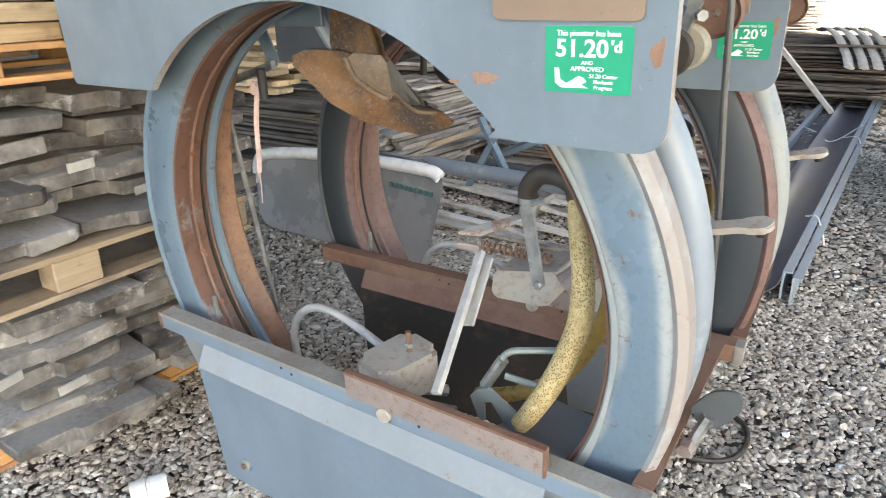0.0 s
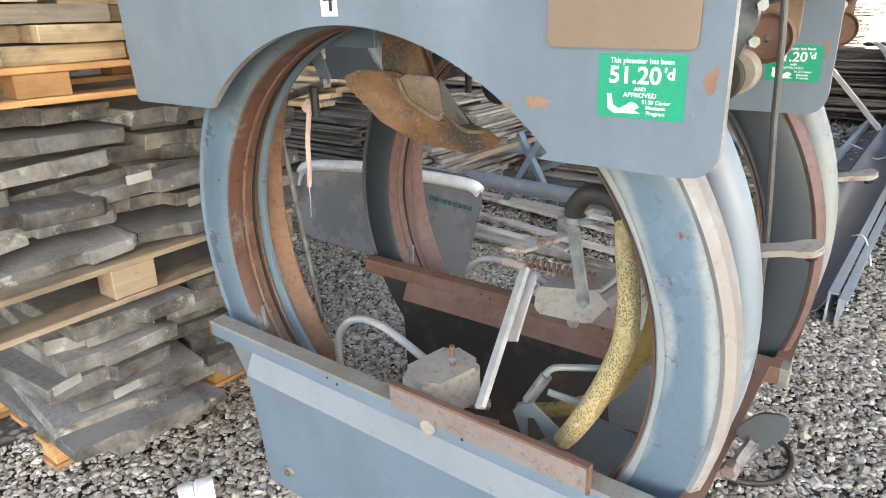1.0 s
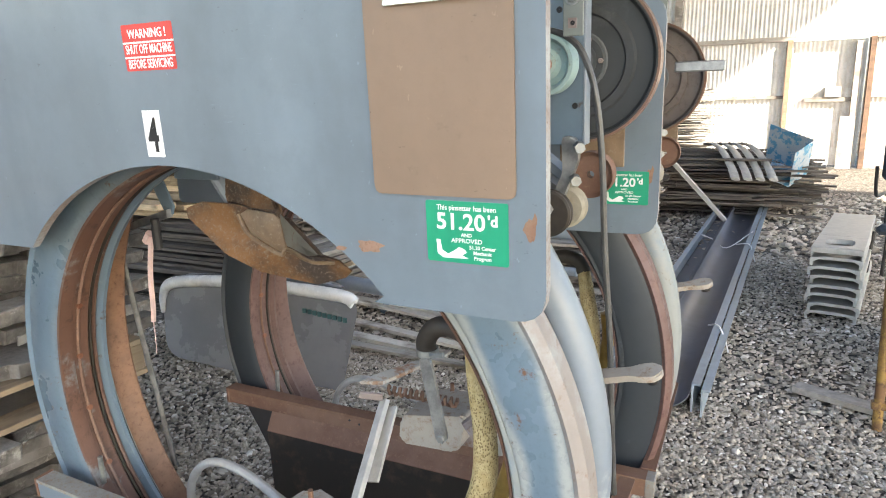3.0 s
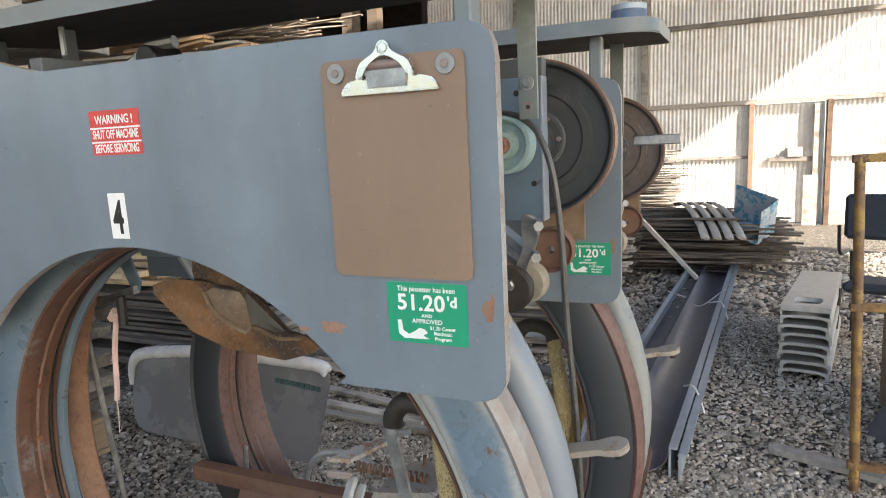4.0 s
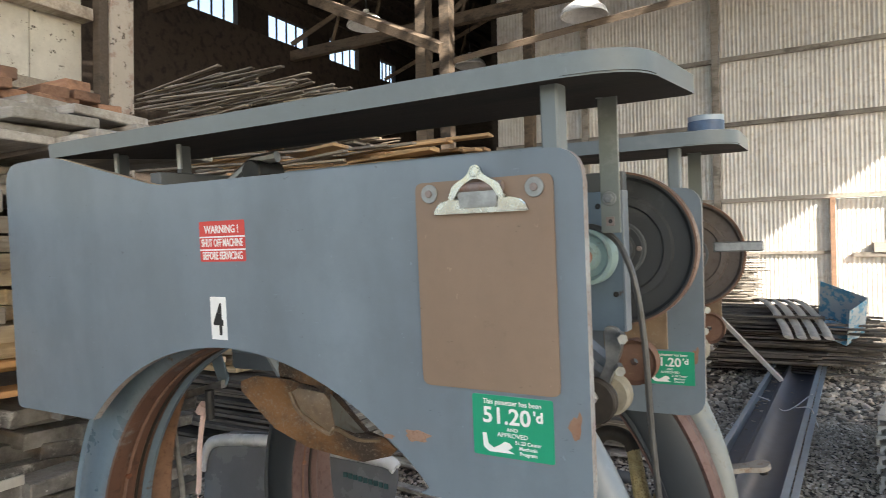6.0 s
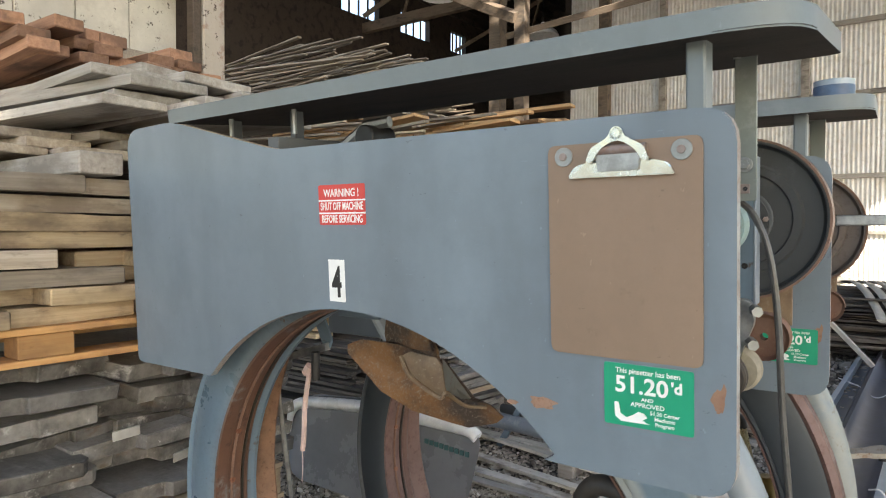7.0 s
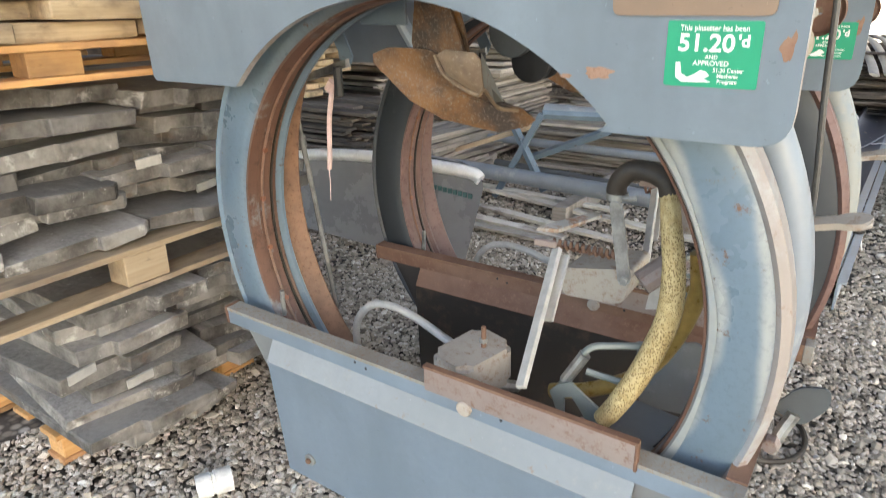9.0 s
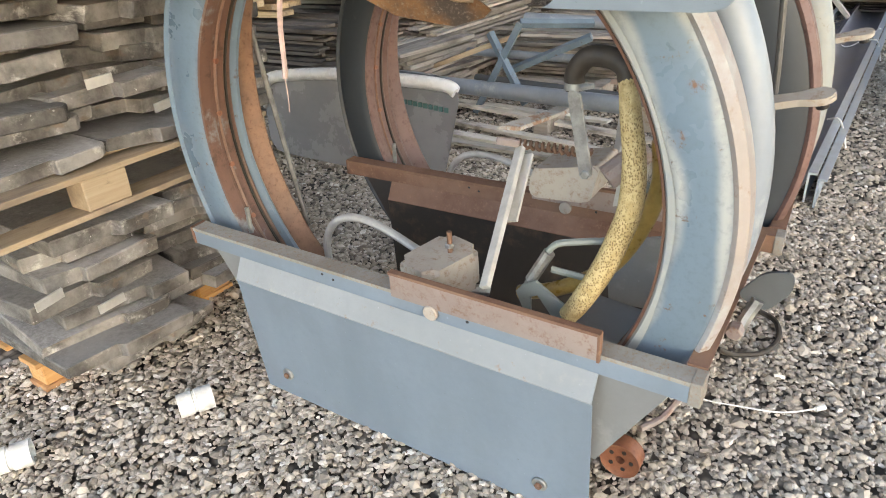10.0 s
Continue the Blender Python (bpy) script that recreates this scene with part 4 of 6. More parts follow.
    part("yoke_arm", tube([(-0.08, 0.17, 0.23), (0.0, 0.19, 0.215)], 0.008, 6), GREENSTEEL, gl)
    # hanging bracket, rod, pin deflector plates
    br = part("bracket_arm", prism([(-0.95, 1.01), (-0.9, 1.01), (-0.838, 0.868), (-0.848, 0.846), (-0.876, 0.852)], 0.33, 0.336, "y", 0.001), BLUE, ob, "blue steel hanger arm")
    part("bracket_finger", prism([(-1.04, 0.785), (-1.025, 0.805), (-0.96, 0.83), (-0.85, 0.862), (-0.85, 0.84), (-0.96, 0.808)], 0.315, 0.335, "y", 0.001), STEEL, br)
    part("bracket_pin", tube([(-0.835, 0.262, 0.775), (-0.832, 0.262, 0.85)], 0.012, 8), BLACK, br)
    part("stay_rod", tube([(-1.095, 0.345, 0.7), (-1.025, 0.35, 0.05)], 0.008, 8), RODGREY, ob)
    pd = part("deflector", sheet([(-0.69, 0.24, 0.89), (-0.651, 0.25, 0.905), (-0.54, 0.25, 0.905), (-0.43, 0.29, 0.87), (-0.376, 0.33, 0.778), (-0.33, 0.33, 0.768), (-0.297, 0.33, 0.745), (-0.315, 0.33, 0.729), (-0.378, 0.31, 0.713), (-0.425, 0.305, 0.718), (-0.52, 0.28, 0.738), (-0.593, 0.25, 0.783), (-0.69, 0.24, 0.868)], 0.006, 0.005), ORANGE, ob, "ochre rusted pin deflector plate")
    part("deflector_flap", sheet([(-0.45, 0.165, 0.905), (-0.425, 0.16, 0.917), (-0.345, 0.15, 0.915), (-0.331, 0.15, 0.9), (-0.332, 0.16, 0.842), (-0.35, 0.165, 0.829), (-0.425, 0.165, 0.864)], 0.005, 0.012), TAN, pd, "rough tan flap")
    part("deflector_flap", sheet([(-0.33, 0.15, 0.914), (-0.358, 0.29, 0.79), (-0.378, 0.285, 0.787), (-0.332, 0.163, 0.846)], 0.004, 0.0), FLAPGREY, pd, "grey bent flap")
    part("flap_edge", tube(curve([(-0.452, 0.162, 0.905), (-0.426, 0.16, 0.864), (-0.35, 0.16, 0.828), (-0.332, 0.165, 0.838), (-0.36, 0.27, 0.78), (-0.335, 0.32, 0.766)]), 0.0045, 6), TAN, pd)
    part("deflector_back", prism(rounded([(-0.58, 1.04), (-0.6, 0.9), (-0.55, 0.85), (-0.43, 0.86), (-0.45, 0.95), (-0.48, 1.04)], 0.02, 3), 0.276, 0.283, "y", 0.002), ORANGE, ob, "dark brown rusted stem plate")
    part("deflector_stem", prism([(-0.56, 1.03), (-0.49, 1.03), (-0.44, 0.895), (-0.535, 0.895)], 0.262, 0.27, "y", 0.001), ORANGE, ob)
    part("guide_tube", tube(curve([(-0.655, 0.29, 1.04), (-0.635, 0.29, 0.965), (-0.59, 0.295, 0.89)]), 0.017, 10), TUBE, ob)
    part("top_plate", box(-0.74, -0.6, 0.26, 0.27, 0.955, 1.06), BLUE, ob)
    part("dark_gear", drum((-0.36, 0.86), 0.42, 0.5, 0.05, 20, 0.012), BLACK, ob)
    part("gear_boss", drum((-0.4, 0.93), 0.4, 0.46, 0.06, 20, 0.008), DARKPLATE, ob)
    # drive side: bracket plate, disc, pulleys, belt
    bp = part("bearing_plate", box(0.1, 0.272, 0.2, 0.206, 1.06, 1.292, 0.001), BLUE, ob)
    part("plate_edge", box(0.2705, 0.2745, 0.199, 0.23, 1.06, 1.293, 0.001), TUBE, bp)
    for x, z in ((0.232, 1.268), (0.258, 1.122)):
        part("bolt_hole", drum((x, z), 0.1985, 0.204, 0.005, 8), BLACK, bp)
    dc = (0.222, 1.19)
    disc = part("drive_disc", lathe([(0.352, 0.0005), (0.352, 0.03), (0.34, 0.034), (0.34, 0.045), (0.352, 0.05), (0.352, 0.08), (0.347, 0.083), (0.347, 0.096), (0.352, 0.1), (0.352, 0.128), (0.347, 0.133), (0.338, 0.1345), (0.338, 0.14), (0.36, 0.14), (0.36, 0.0005)], dc, 72), DISC, ob, "large dark drive disc with a rusty rim")
    part("disc_rim", lathe([(0.335, 0.1385), (0.335, 0.1425), (0.364, 0.1425), (0.364, 0.1395), (0.337, 0.1395), (0.337, 0.1385)], dc, 72), RIMRUST, disc)
    part("hub", drum(dc, 0.31, 0.352, 0.028, 24), DISC, disc)
    part("hub_flange", drum(dc, 0.342, 0.35, 0.052, 30, 0.002), DARKPLATE, disc)
    for a in range(6):
        part("hub_bolt", drum((dc[0] + 0.041 * math.cos(a * 1.047), dc[1] + 0.041 * math.sin(a * 1.047)), 0.336, 0.343, 0.005, 6), RUSTPLATE, disc)
    part("disc_mount", box(0.18, 0.3, 0.375, 0.381, 1.0, 1.075, 0.001), TAN, disc, "tan rusted mounting plate")
    pc = (0.222, 1.187)
    pu = part("belt_pulley", lathe([(0.15, 0.014), (0.15, 0.02), (0.165, 0.024), (0.165, 0.034), (0.15, 0.04), (0.15, 0.046), (0.162, 0.042), (0.174, 0.047), (0.182, 0.047), (0.182, 0.014)], pc, 40), LIGHTBLUE, ob, "pale green grooved belt pulley")
    part("shaft_end", drum(pc, 0.135, 0.2, 0.014, 14), COPPER, pu)
    part("belt", tube(curve([(0.2, 0.165, 1.232), (0.228, 0.163, 1.236), (0.256, 0.16, 1.226), (0.282, 0.155, 1.2), (0.303, 0.15, 1.142), (0.315, 0.15, 1.041), (0.321, 0.15, 0.912), (0.333, 0.152, 0.744), (0.337, 0.16, 0.6), (0.34, 0.18, 0.45)]), 0.005, 8), BELTGREY, ob, "slack black rubber belt")
    arm = part("idler_arm", prism(rounded([(0.266, 1.085), (0.288, 1.082), (0.292, 1.05), (0.28, 1.02), (0.264, 0.98), (0.248, 0.978), (0.254, 1.0), (0.268, 1.03)], 0.008), 0.1, 0.114, "y", 0.002), STEEL, ob, "pale cast idler arm")
    for x, z, y in ((0.288, 1.07, 0.1), (0.283, 1.022, 0.1), (0.236, 1.03, 0.06), (0.24, 0.985, 0.06)):
        part("bolt", tube([(x, y + 0.01, z), (x + 0.012, y - 0.02, z)], 0.008, 6), GALV, arm)
    part("brace", tube([(0.2, 0.13, 1.075), (0.268, 0.13, 1.02)], 0.011, 4), TUBE, arm)
    part("brace", tube([(0.21, 0.12, 1.04), (0.262, 0.12, 1.0)], 0.01, 4), STEEL, arm)
    part("rust_pulley", lathe([(0.17, 0.006), (0.17, 0.03), (0.163, 0.036), (0.175, 0.033), (0.19, 0.036), (0.19, 0.006)], (0.292, 1.018), 28), RUST, arm)
    part("black_pulley", drum((0.248, 0.97), 0.086, 0.106, 0.036, 28, 0.003), RUBBER, arm)
    part("pulley_bolt", drum((0.25, 0.978), 0.078, 0.09, 0.009, 6), STEEL, arm)
    part("white_pulley", lathe([(0.118, 0.015), (0.118, 0.029), (0.125, 0.033), (0.133, 0.027), (0.141, 0.033), (0.146, 0.03), (0.146, 0.015)], (0.264, 0.974), 30), IVORY, arm)
    part("cream_roller", drum((0.243, 0.925), 0.035, 0.052, 0.024, 28, 0.006), CAST, arm)
    # foot pedal
    pe = part("pedal", prism(rounded([(0.285, 0.19), (0.33, 0.255), (0.385, 0.27), (0.39, 0.225), (0.345, 0.16)], 0.02), 0.3, 0.308, "y", 0.002), DARKPLATE, ob, "dark steel pedal plate")
    part("pedal_arm", tube([(0.3, 0.27, 0.1), (0.315, 0.29, 0.15), (0.33, 0.3, 0.19)], 0.014, 8), STEEL, pe)
    part("pedal_nut", drum((0.3, 0.13), 0.24, 0.27, 0.018, 6), RUSTPLATE, pe)
    # to fit the camera's view, the drive gear is scaled deeper about the 4.5 s eye point, and the base lengthened and
    # tilted
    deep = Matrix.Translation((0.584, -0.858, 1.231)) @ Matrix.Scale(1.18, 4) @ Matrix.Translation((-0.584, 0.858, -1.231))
    level = Matrix.Translation((0.29, 0, 0.155)) @ Matrix.Rotation(radians(0.75), 4, "Y") @ Matrix.Scale(1.018, 4, (1, 0, 0)) @ Matrix.Translation((-0.29, 0, -0.162))
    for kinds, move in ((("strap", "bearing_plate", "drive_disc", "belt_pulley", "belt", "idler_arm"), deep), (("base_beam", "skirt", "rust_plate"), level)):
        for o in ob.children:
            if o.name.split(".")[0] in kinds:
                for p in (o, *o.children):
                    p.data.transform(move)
    return ob


GREYSHELF = painted("grey_shelf_paint", (0.17, 0.2, 0.21), (0.3, 0.32, 0.31), (0.2, 0.15, 0.11), 0.4, (0.58, 0.85), (0.69, 0.74), patch=0.7)
# paler than the skirt: light caught by the sloping ledge, put into its colour
LITLEDGE = painted("lit_ledge_paint", (0.25, 0.275, 0.295), (0.33, 0.335, 0.32), (0.25, 0.15, 0.09), 0.45, (0.55, 0.7), (0.6, 0.7))
BASEGREY = painted("grey_inner_sheet", (0.2, 0.21, 0.215), (0.26, 0.27, 0.27), rough=0.45, rusty=(0.7, 0.78))
ALUWHITE = plain("pale_alloy", (0.46, 0.455, 0.43), 0.5, 0.2, 0.14, 25)
HEADPLATE = painted("rust_streaked_alloy", (0.42, 0.4, 0.36), (0.34, 0.3, 0.26), (0.3, 0.15, 0.08), 0.5, (0.5, 0.6), (0.5, 0.6))
RUSTOVERBLUE = painted("rust_over_blue", (0.15, 0.078, 0.054), (0.24, 0.25, 0.255), (0.07, 0.036, 0.024), 0.42, (0.54, 0.64), (0.54, 0.66), smear=0.6, grit=0.5)
BRASS = plain("brassy_hose", (0.3, 0.2, 0.06), 0.35, 0.0, 0.25, 20)
TANRUST = rusted("fibre_band", (0.13, 0.07, 0.043), (0.22, 0.115, 0.066), (0.09, 0.045, 0.028), 0.6, 16)

first = machine(MACHINE)
SECOND = MACHINE @ pose(0.034, 0.687, -0.038, -1.9, 0, 2.1)
second = copy_thing(first, SECOND)
second["label"] = "bowling pinsetter with a charcoal wheel and rusty base, on gravel"
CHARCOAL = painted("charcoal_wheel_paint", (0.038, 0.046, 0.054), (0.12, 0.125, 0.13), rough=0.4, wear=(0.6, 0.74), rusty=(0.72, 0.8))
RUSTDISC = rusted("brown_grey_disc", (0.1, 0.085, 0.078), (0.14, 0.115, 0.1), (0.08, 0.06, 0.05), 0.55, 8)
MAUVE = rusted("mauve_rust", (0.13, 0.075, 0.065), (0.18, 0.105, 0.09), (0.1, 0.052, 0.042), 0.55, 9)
DARKBASE = painted("dark_base_paint", (0.04, 0.036, 0.033), (0.1, 0.075, 0.055), rough=0.5, wear=(0.52, 0.66), rusty=(0.64, 0.74))
guard = [o for o in second.children if o.name.startswith("drive_disc")][0]
part("belt_guard", box(0.26, 0.385, 0.31, 0.33, 1.195, 1.222, 0.003), STEEL, guard)
for o in [o for p in second.children if p.name.split(".")[0] == "pedal" for o in (*p.children, p)] + [o for o in second.children if o.name.split(".")[0] in ("belt", "stay_rod")]:
    bpy.data.objects.remove(o)
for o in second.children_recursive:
    for kind, other in (("wheel_face", CHARCOAL), ("worn_lip", CHARCOAL), ("outer_rim", CHARCOAL), ("inner_band", MAUVE), ("channel", MAUVE), ("rear_band", MAUVE), ("rear_edge", LIMEWASH), ("base_beam", RUST), ("beam_cap", RUST), ("skirt", DARKBASE), ("ledge", RUST), ("gusset", DARKBASE), ("outer_tube", CREAM), ("drive_disc", RUSTDISC), ("ridge", MAUVE), ("thin_edge", MAUVE), ("disc_rim", RUST), ("channel_rib", MAUVE), ("band_rib", RUST)):
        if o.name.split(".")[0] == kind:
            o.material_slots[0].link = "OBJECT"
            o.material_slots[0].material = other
            if "label" in o.keys():
                del o["label"]


def plate_label(name, x0, x1, z0, z1, material, parent, label, depth=0.0008, r=0.004):
    return part(name, prism(rounded([(x0, z0), (x1, z0), (x1, z1), (x0, z1)], r, 4), -depth, 0.0004, "y"), material, parent, label)


def approval_sticker(parent, x, z, k=1.0):
    """Green sticker, 131 x 92 mm; (x, z) is its upper left corner."""
    s = plate_label("sticker", x, x + 0.131 * k, z - 0.093 * k, z, GREEN, parent, "green approval sticker with white print")
    w = 0.131 * k

    def line(body, size, fx, fz, width=None, align="CENTER"):
        lettering("print", body, size * k, WHITE, s, x + w * fx, z - 0.093 * k * fz, width=width * k if width else None, bold=0.00012 if size < 0.02 else 0.0007)

    line("This pinsetter has been", 0.011, 0.5, 0.145, 0.094)
    line("51.20", 0.034, 0.43, 0.45, 0.078)
    line("'d", 0.022, 0.82, 0.37, 0.015)
    line("AND", 0.0075, 0.5, 0.565, 0.018)
    line("APPROVED", 0.0095, 0.5, 0.665, 0.05)
    for i, body in enumerate(("51.20 Center", "Mechanic", "Program")):
        line(body, 0.0078, 0.69, 0.76 + 0.085 * i, (0.042, 0.029, 0.027)[i])
    u = lambda fx, fz: (x + w * fx, z - 0.093 * k * fz)
    part("emblem", prism([u(0.12, 0.63), u(0.17, 0.63), u(0.19, 0.8), u(0.26, 0.86), u(0.34, 0.8), u(0.4, 0.74), u(0.46, 0.76), u(0.5, 0.82), u(0.44, 0.87), u(0.52, 0.92), u(0.2, 0.93), u(0.13, 0.86)], -0.0013, 0, "y"), WHITE, s)
    return s


approval_sticker(first, 0.085, 0.993)
approval_sticker(second, 0.137, 0.968, 0.85)
warn = plate_label("warning_sticker", -0.514, -0.388, 1.199, 1.278, RED, first, "red and white warning sticker")
for z0, z1 in ((1.2455, 1.2485), (1.2205, 1.2235)):
    part("white_rule", box(-0.514, -0.388, -0.0012, 0.0, z0, z1, 0), WHITE, warn)
for body, z, width in (("WARNING !", 1.2535, 0.095), ("SHUT OFF MACHINE", 1.2275, 0.115), ("BEFORE SERVICING", 1.2025, 0.11)):
    lettering("print", body, 0.0215, WHITE, warn, -0.451, z + 0.001, width=width, bold=0.0003)
num = plate_label("number_sticker", -0.494, -0.45, 1.046, 1.13, WHITE, first, "white sticker with a black figure", r=0.001)
lettering("print", "4", 0.085, BLACK, num, -0.472, 1.057, width=0.027, bold=0.002)

# ---- clipboard ----
clip = thing("clipboard", "brown hardboard clipboard with a nickel clip, screwed to a grey panel", "clipboard", MACHINE)
bd = part("board", prism(rounded([(0.0, 1.0), (0.229, 1.0), (0.229, 1.318), (0.0, 1.318)], 0.012, 4), -0.0045, -0.0008, "y", 0.0008), HARDBOARD, clip)
cl = part("spring_clip", prism(rounded([(0.036, 1.267, 0.3), (0.194, 1.267, 0.3), (0.186, 1.284, 0.8), (0.15, 1.292, 1), (0.08, 1.292, 1), (0.044, 1.284, 0.8)], 0.012), -0.012, -0.0046, "y", 0.002), CHROME, clip, "polished nickel spring clip")
part("clip_arch", prism(rounded([(0.115 + (x - 0.115) * 0.8, z, r) for x, z, r in [(0.056, 1.288, 0.4), (0.066, 1.309, 1), (0.1, 1.323, 1), (0.106, 1.337, 1), (0.124, 1.337, 1), (0.13, 1.323, 1), (0.164, 1.309, 1), (0.174, 1.288, 0.4), (0.161, 1.288, 0.4), (0.148, 1.305, 1), (0.124, 1.317, 1), (0.106, 1.317, 1), (0.082, 1.305, 1), (0.069, 1.288, 0.4)]], 0.008), -0.021, -0.016, "y", 0.002), CHROME, cl)
part("clip_ring", lathe([(-0.021, 0.006), (-0.021, 0.0095), (-0.014, 0.0095), (-0.014, 0.006)], (0.115, 1.328), 18), CHROME, cl)
part("clip_spring", tube([(0.075, -0.012, 1.305), (0.155, -0.012, 1.305)], 0.0075, 12), RUSTPLATE, cl)
part("clip_foot", prism([(0.085, 1.275), (0.145, 1.275), (0.15, 1.308), (0.08, 1.308)], -0.016, -0.0115, "y", 0.001), STEEL, cl)
for x in (0.027, 0.202):
    w = part("washer", drum((x, 1.3), -0.0075, -0.0045, 0.0145, 20), GALV, clip)
    part("screw_head", drum((x, 1.3), -0.0105, -0.0075, 0.006, 10), RUSTPLATE, w)

# pink elastic band on the hanger
band = thing("elastic_band", "faded pink band tied to a steel hanger", "band", MACHINE)
part("loop", tube(curve([(-0.86, 0.265, 0.8), (-0.885, 0.265, 0.7), (-0.9, 0.268, 0.6), (-0.91, 0.27, 0.565)]), 0.0075, 6), PINK, band)
part("knot", tube([(-0.868, 0.258, 0.79), (-0.85, 0.258, 0.812)], 0.013, 6), PINK, band)
part("thread", tube(curve([(-0.91, 0.27, 0.57), (-0.912, 0.27, 0.52), (-0.918, 0.27, 0.47)]), 0.0015, 4), PINK, band)


# ---- lumber beside the machines ----
def board_mesh(name, length, width, thick, notch=0.0, seed=0):
    """A sawn board along x with slightly uneven edges; with notch, a stepped end."""
    rng = random.Random(seed)
    l, w = length / 2, width / 2
    j = lambda: rng.uniform(-0.006, 0.006)
    pts = [(-l, -w), (-l * 0.3, -w + j()), (l * 0.35, -w + j()), (l, -w)]
    if notch:
        pts += [(l, w * 0.1), (l - notch, w * 0.1 + j()), (l - notch, w)]
    else:
        pts += [(l + j(), w)]
    pts += [(l * 0.2, w + j()), (-l, w)]
    bm = prism(pts, -thick / 2, thick / 2, "z")
    for v in bm.verts:
        v.co.z += 0.5 * j()
    bmesh.ops.bevel(bm, geom=[e for e in bm.edges if e.calc_length() > 0.03], offset=min(0.004, thick * 0.12), segments=1, affect="EDGES")
    return mesh_of(name, bm)


def lay(parent, name, data, material, x, y, z, turn=0.0, tip=0.0, roll=0.0, label=""):
    return link_mesh(name, data, material, parent, label, pose(x, y, z, roll, tip, turn))


def stack(name, label, category, x0, x1, y0, y1, z0, z1, thick, meshes, material, along="y", jitter=0.03, tilt=1.2, seed=1, cols=1, skip=0.0, group="lumber stacks"):
    """Layers of boards: along x or y, cols side by side."""
    rng = random.Random(seed)
    ob = thing(name, label, category, pose(0, 0, 0), group)
    layers = max(1, round((z1 - z0) / thick))
    for k in range(layers):
        for c in range(cols):
            if rng.random() < skip:
                continue
            d = rng.choice(meshes)
            if along == "y":
                x = x0 + (x1 - x0) * (c + 0.5) / cols
                y, turn = (y0 + y1) / 2, 90 + rng.uniform(-tilt, tilt) * 2 + (180 if rng.random() < 0.5 else 0)
            else:
                y = y0 + (y1 - y0) * (c + 0.5) / cols
                x, turn = (x0 + x1) / 2, rng.uniform(-tilt, tilt) + (180 if rng.random() < 0.5 else 0)
            lay(ob, "board", d, material, x + rng.uniform(-jitter, jitter), y + rng.uniform(-jitter, jitter) * 2, z0 + (k + 0.5) * thick, turn, rng.uniform(-tilt, tilt) * 0.25, rng.uniform(-tilt, tilt) * 0.4)
    return ob


def with_material(meshes, material):
    for d in meshes:
        d.materials.append(material)
    return meshes


def slab_mesh(seed):
    """A thick weathered slab with stepped tongue ends and knocked corners."""
    rng = random.Random(seed)
    l, w, h = rng.uniform(0.32, 0.4), rng.uniform(0.15, 0.2), rng.uniform(0.021, 0.025)
    s, q = rng.uniform(0.03, 0.1), rng.uniform(-0.06, 0.06)
    c = rng.choice((0.004, 0.006, 0.03))
    pts = [(-l, -w), (l - s, -w), (l - s, q), (l, q), (l, w - c), (l - c, w), (-l + s, w), (-l + s, q), (-l, q)]
    bm = prism(pts, -h, h, "z")
    for v in bm.verts:
        v.co += Vector([rng.uniform(-0.005, 0.005) for _ in range(3)])
        if v.co.z < 0:
            v.co.x *= 0.985
    bmesh.ops.bevel(bm, geom=[e for e in bm.edges if e.calc_length() > 0.03], offset=0.004, segments=1, affect="EDGES")
    return mesh_of("slab", bm, True, 25)


SLABS = with_material([slab_mesh(i) for i in range(8)], SLAB)
PALES = with_material([board_mesh("pale_board", 1.0 + 0.08 * (i % 4), 0.2, 0.042, 0.0, 20 + i) for i in range(5)], PALE)
PLANKS = with_material([board_mesh("plank", 2.1 + 0.1 * (i % 3), 0.24, 0.03, 0.0, 40 + i) for i in range(4)], GREYWOOD)
TOPPLANKS = [board_mesh("tan_plank", 2.1 + 0.12 * (i % 4), 0.2 + 0.03 * (i % 3), 0.03, 0.0, 340 + i) for i in range(6)]
REDS = with_material([board_mesh("red_board", 1.2 + 0.1 * (i % 3), 0.1, 0.04, 0.0, 360 + i) for i in range(5)], REDWOOD)
OCHRES = with_material([board_mesh("broken_board", 0.6 + 0.12 * (i % 5), 0.1 + 0.02 * (i % 3), 0.024, 0.0, 380 + i) for i in range(6)], OCHREWOOD)
THINS = with_material([board_mesh("thin_board", 2.2 + 0.15 * (i % 4), 0.11, 0.022, 0.0, 80 + i) for i in range(5)], DARKWOOD)
PALETHINS = with_material([board_mesh("pale_thin_board", 1.3 + 0.2 * (i % 4), 0.05, 0.016, 0.0, 100 + i) for i in range(5)], TANPLANK)
GREYTHINS = with_material([board_mesh("grey_thin_board", 1.5 + 0.15 * (i % 4), 0.1, 0.022, 0.0, 120 + i) for i in range(5)], GREYWOOD)


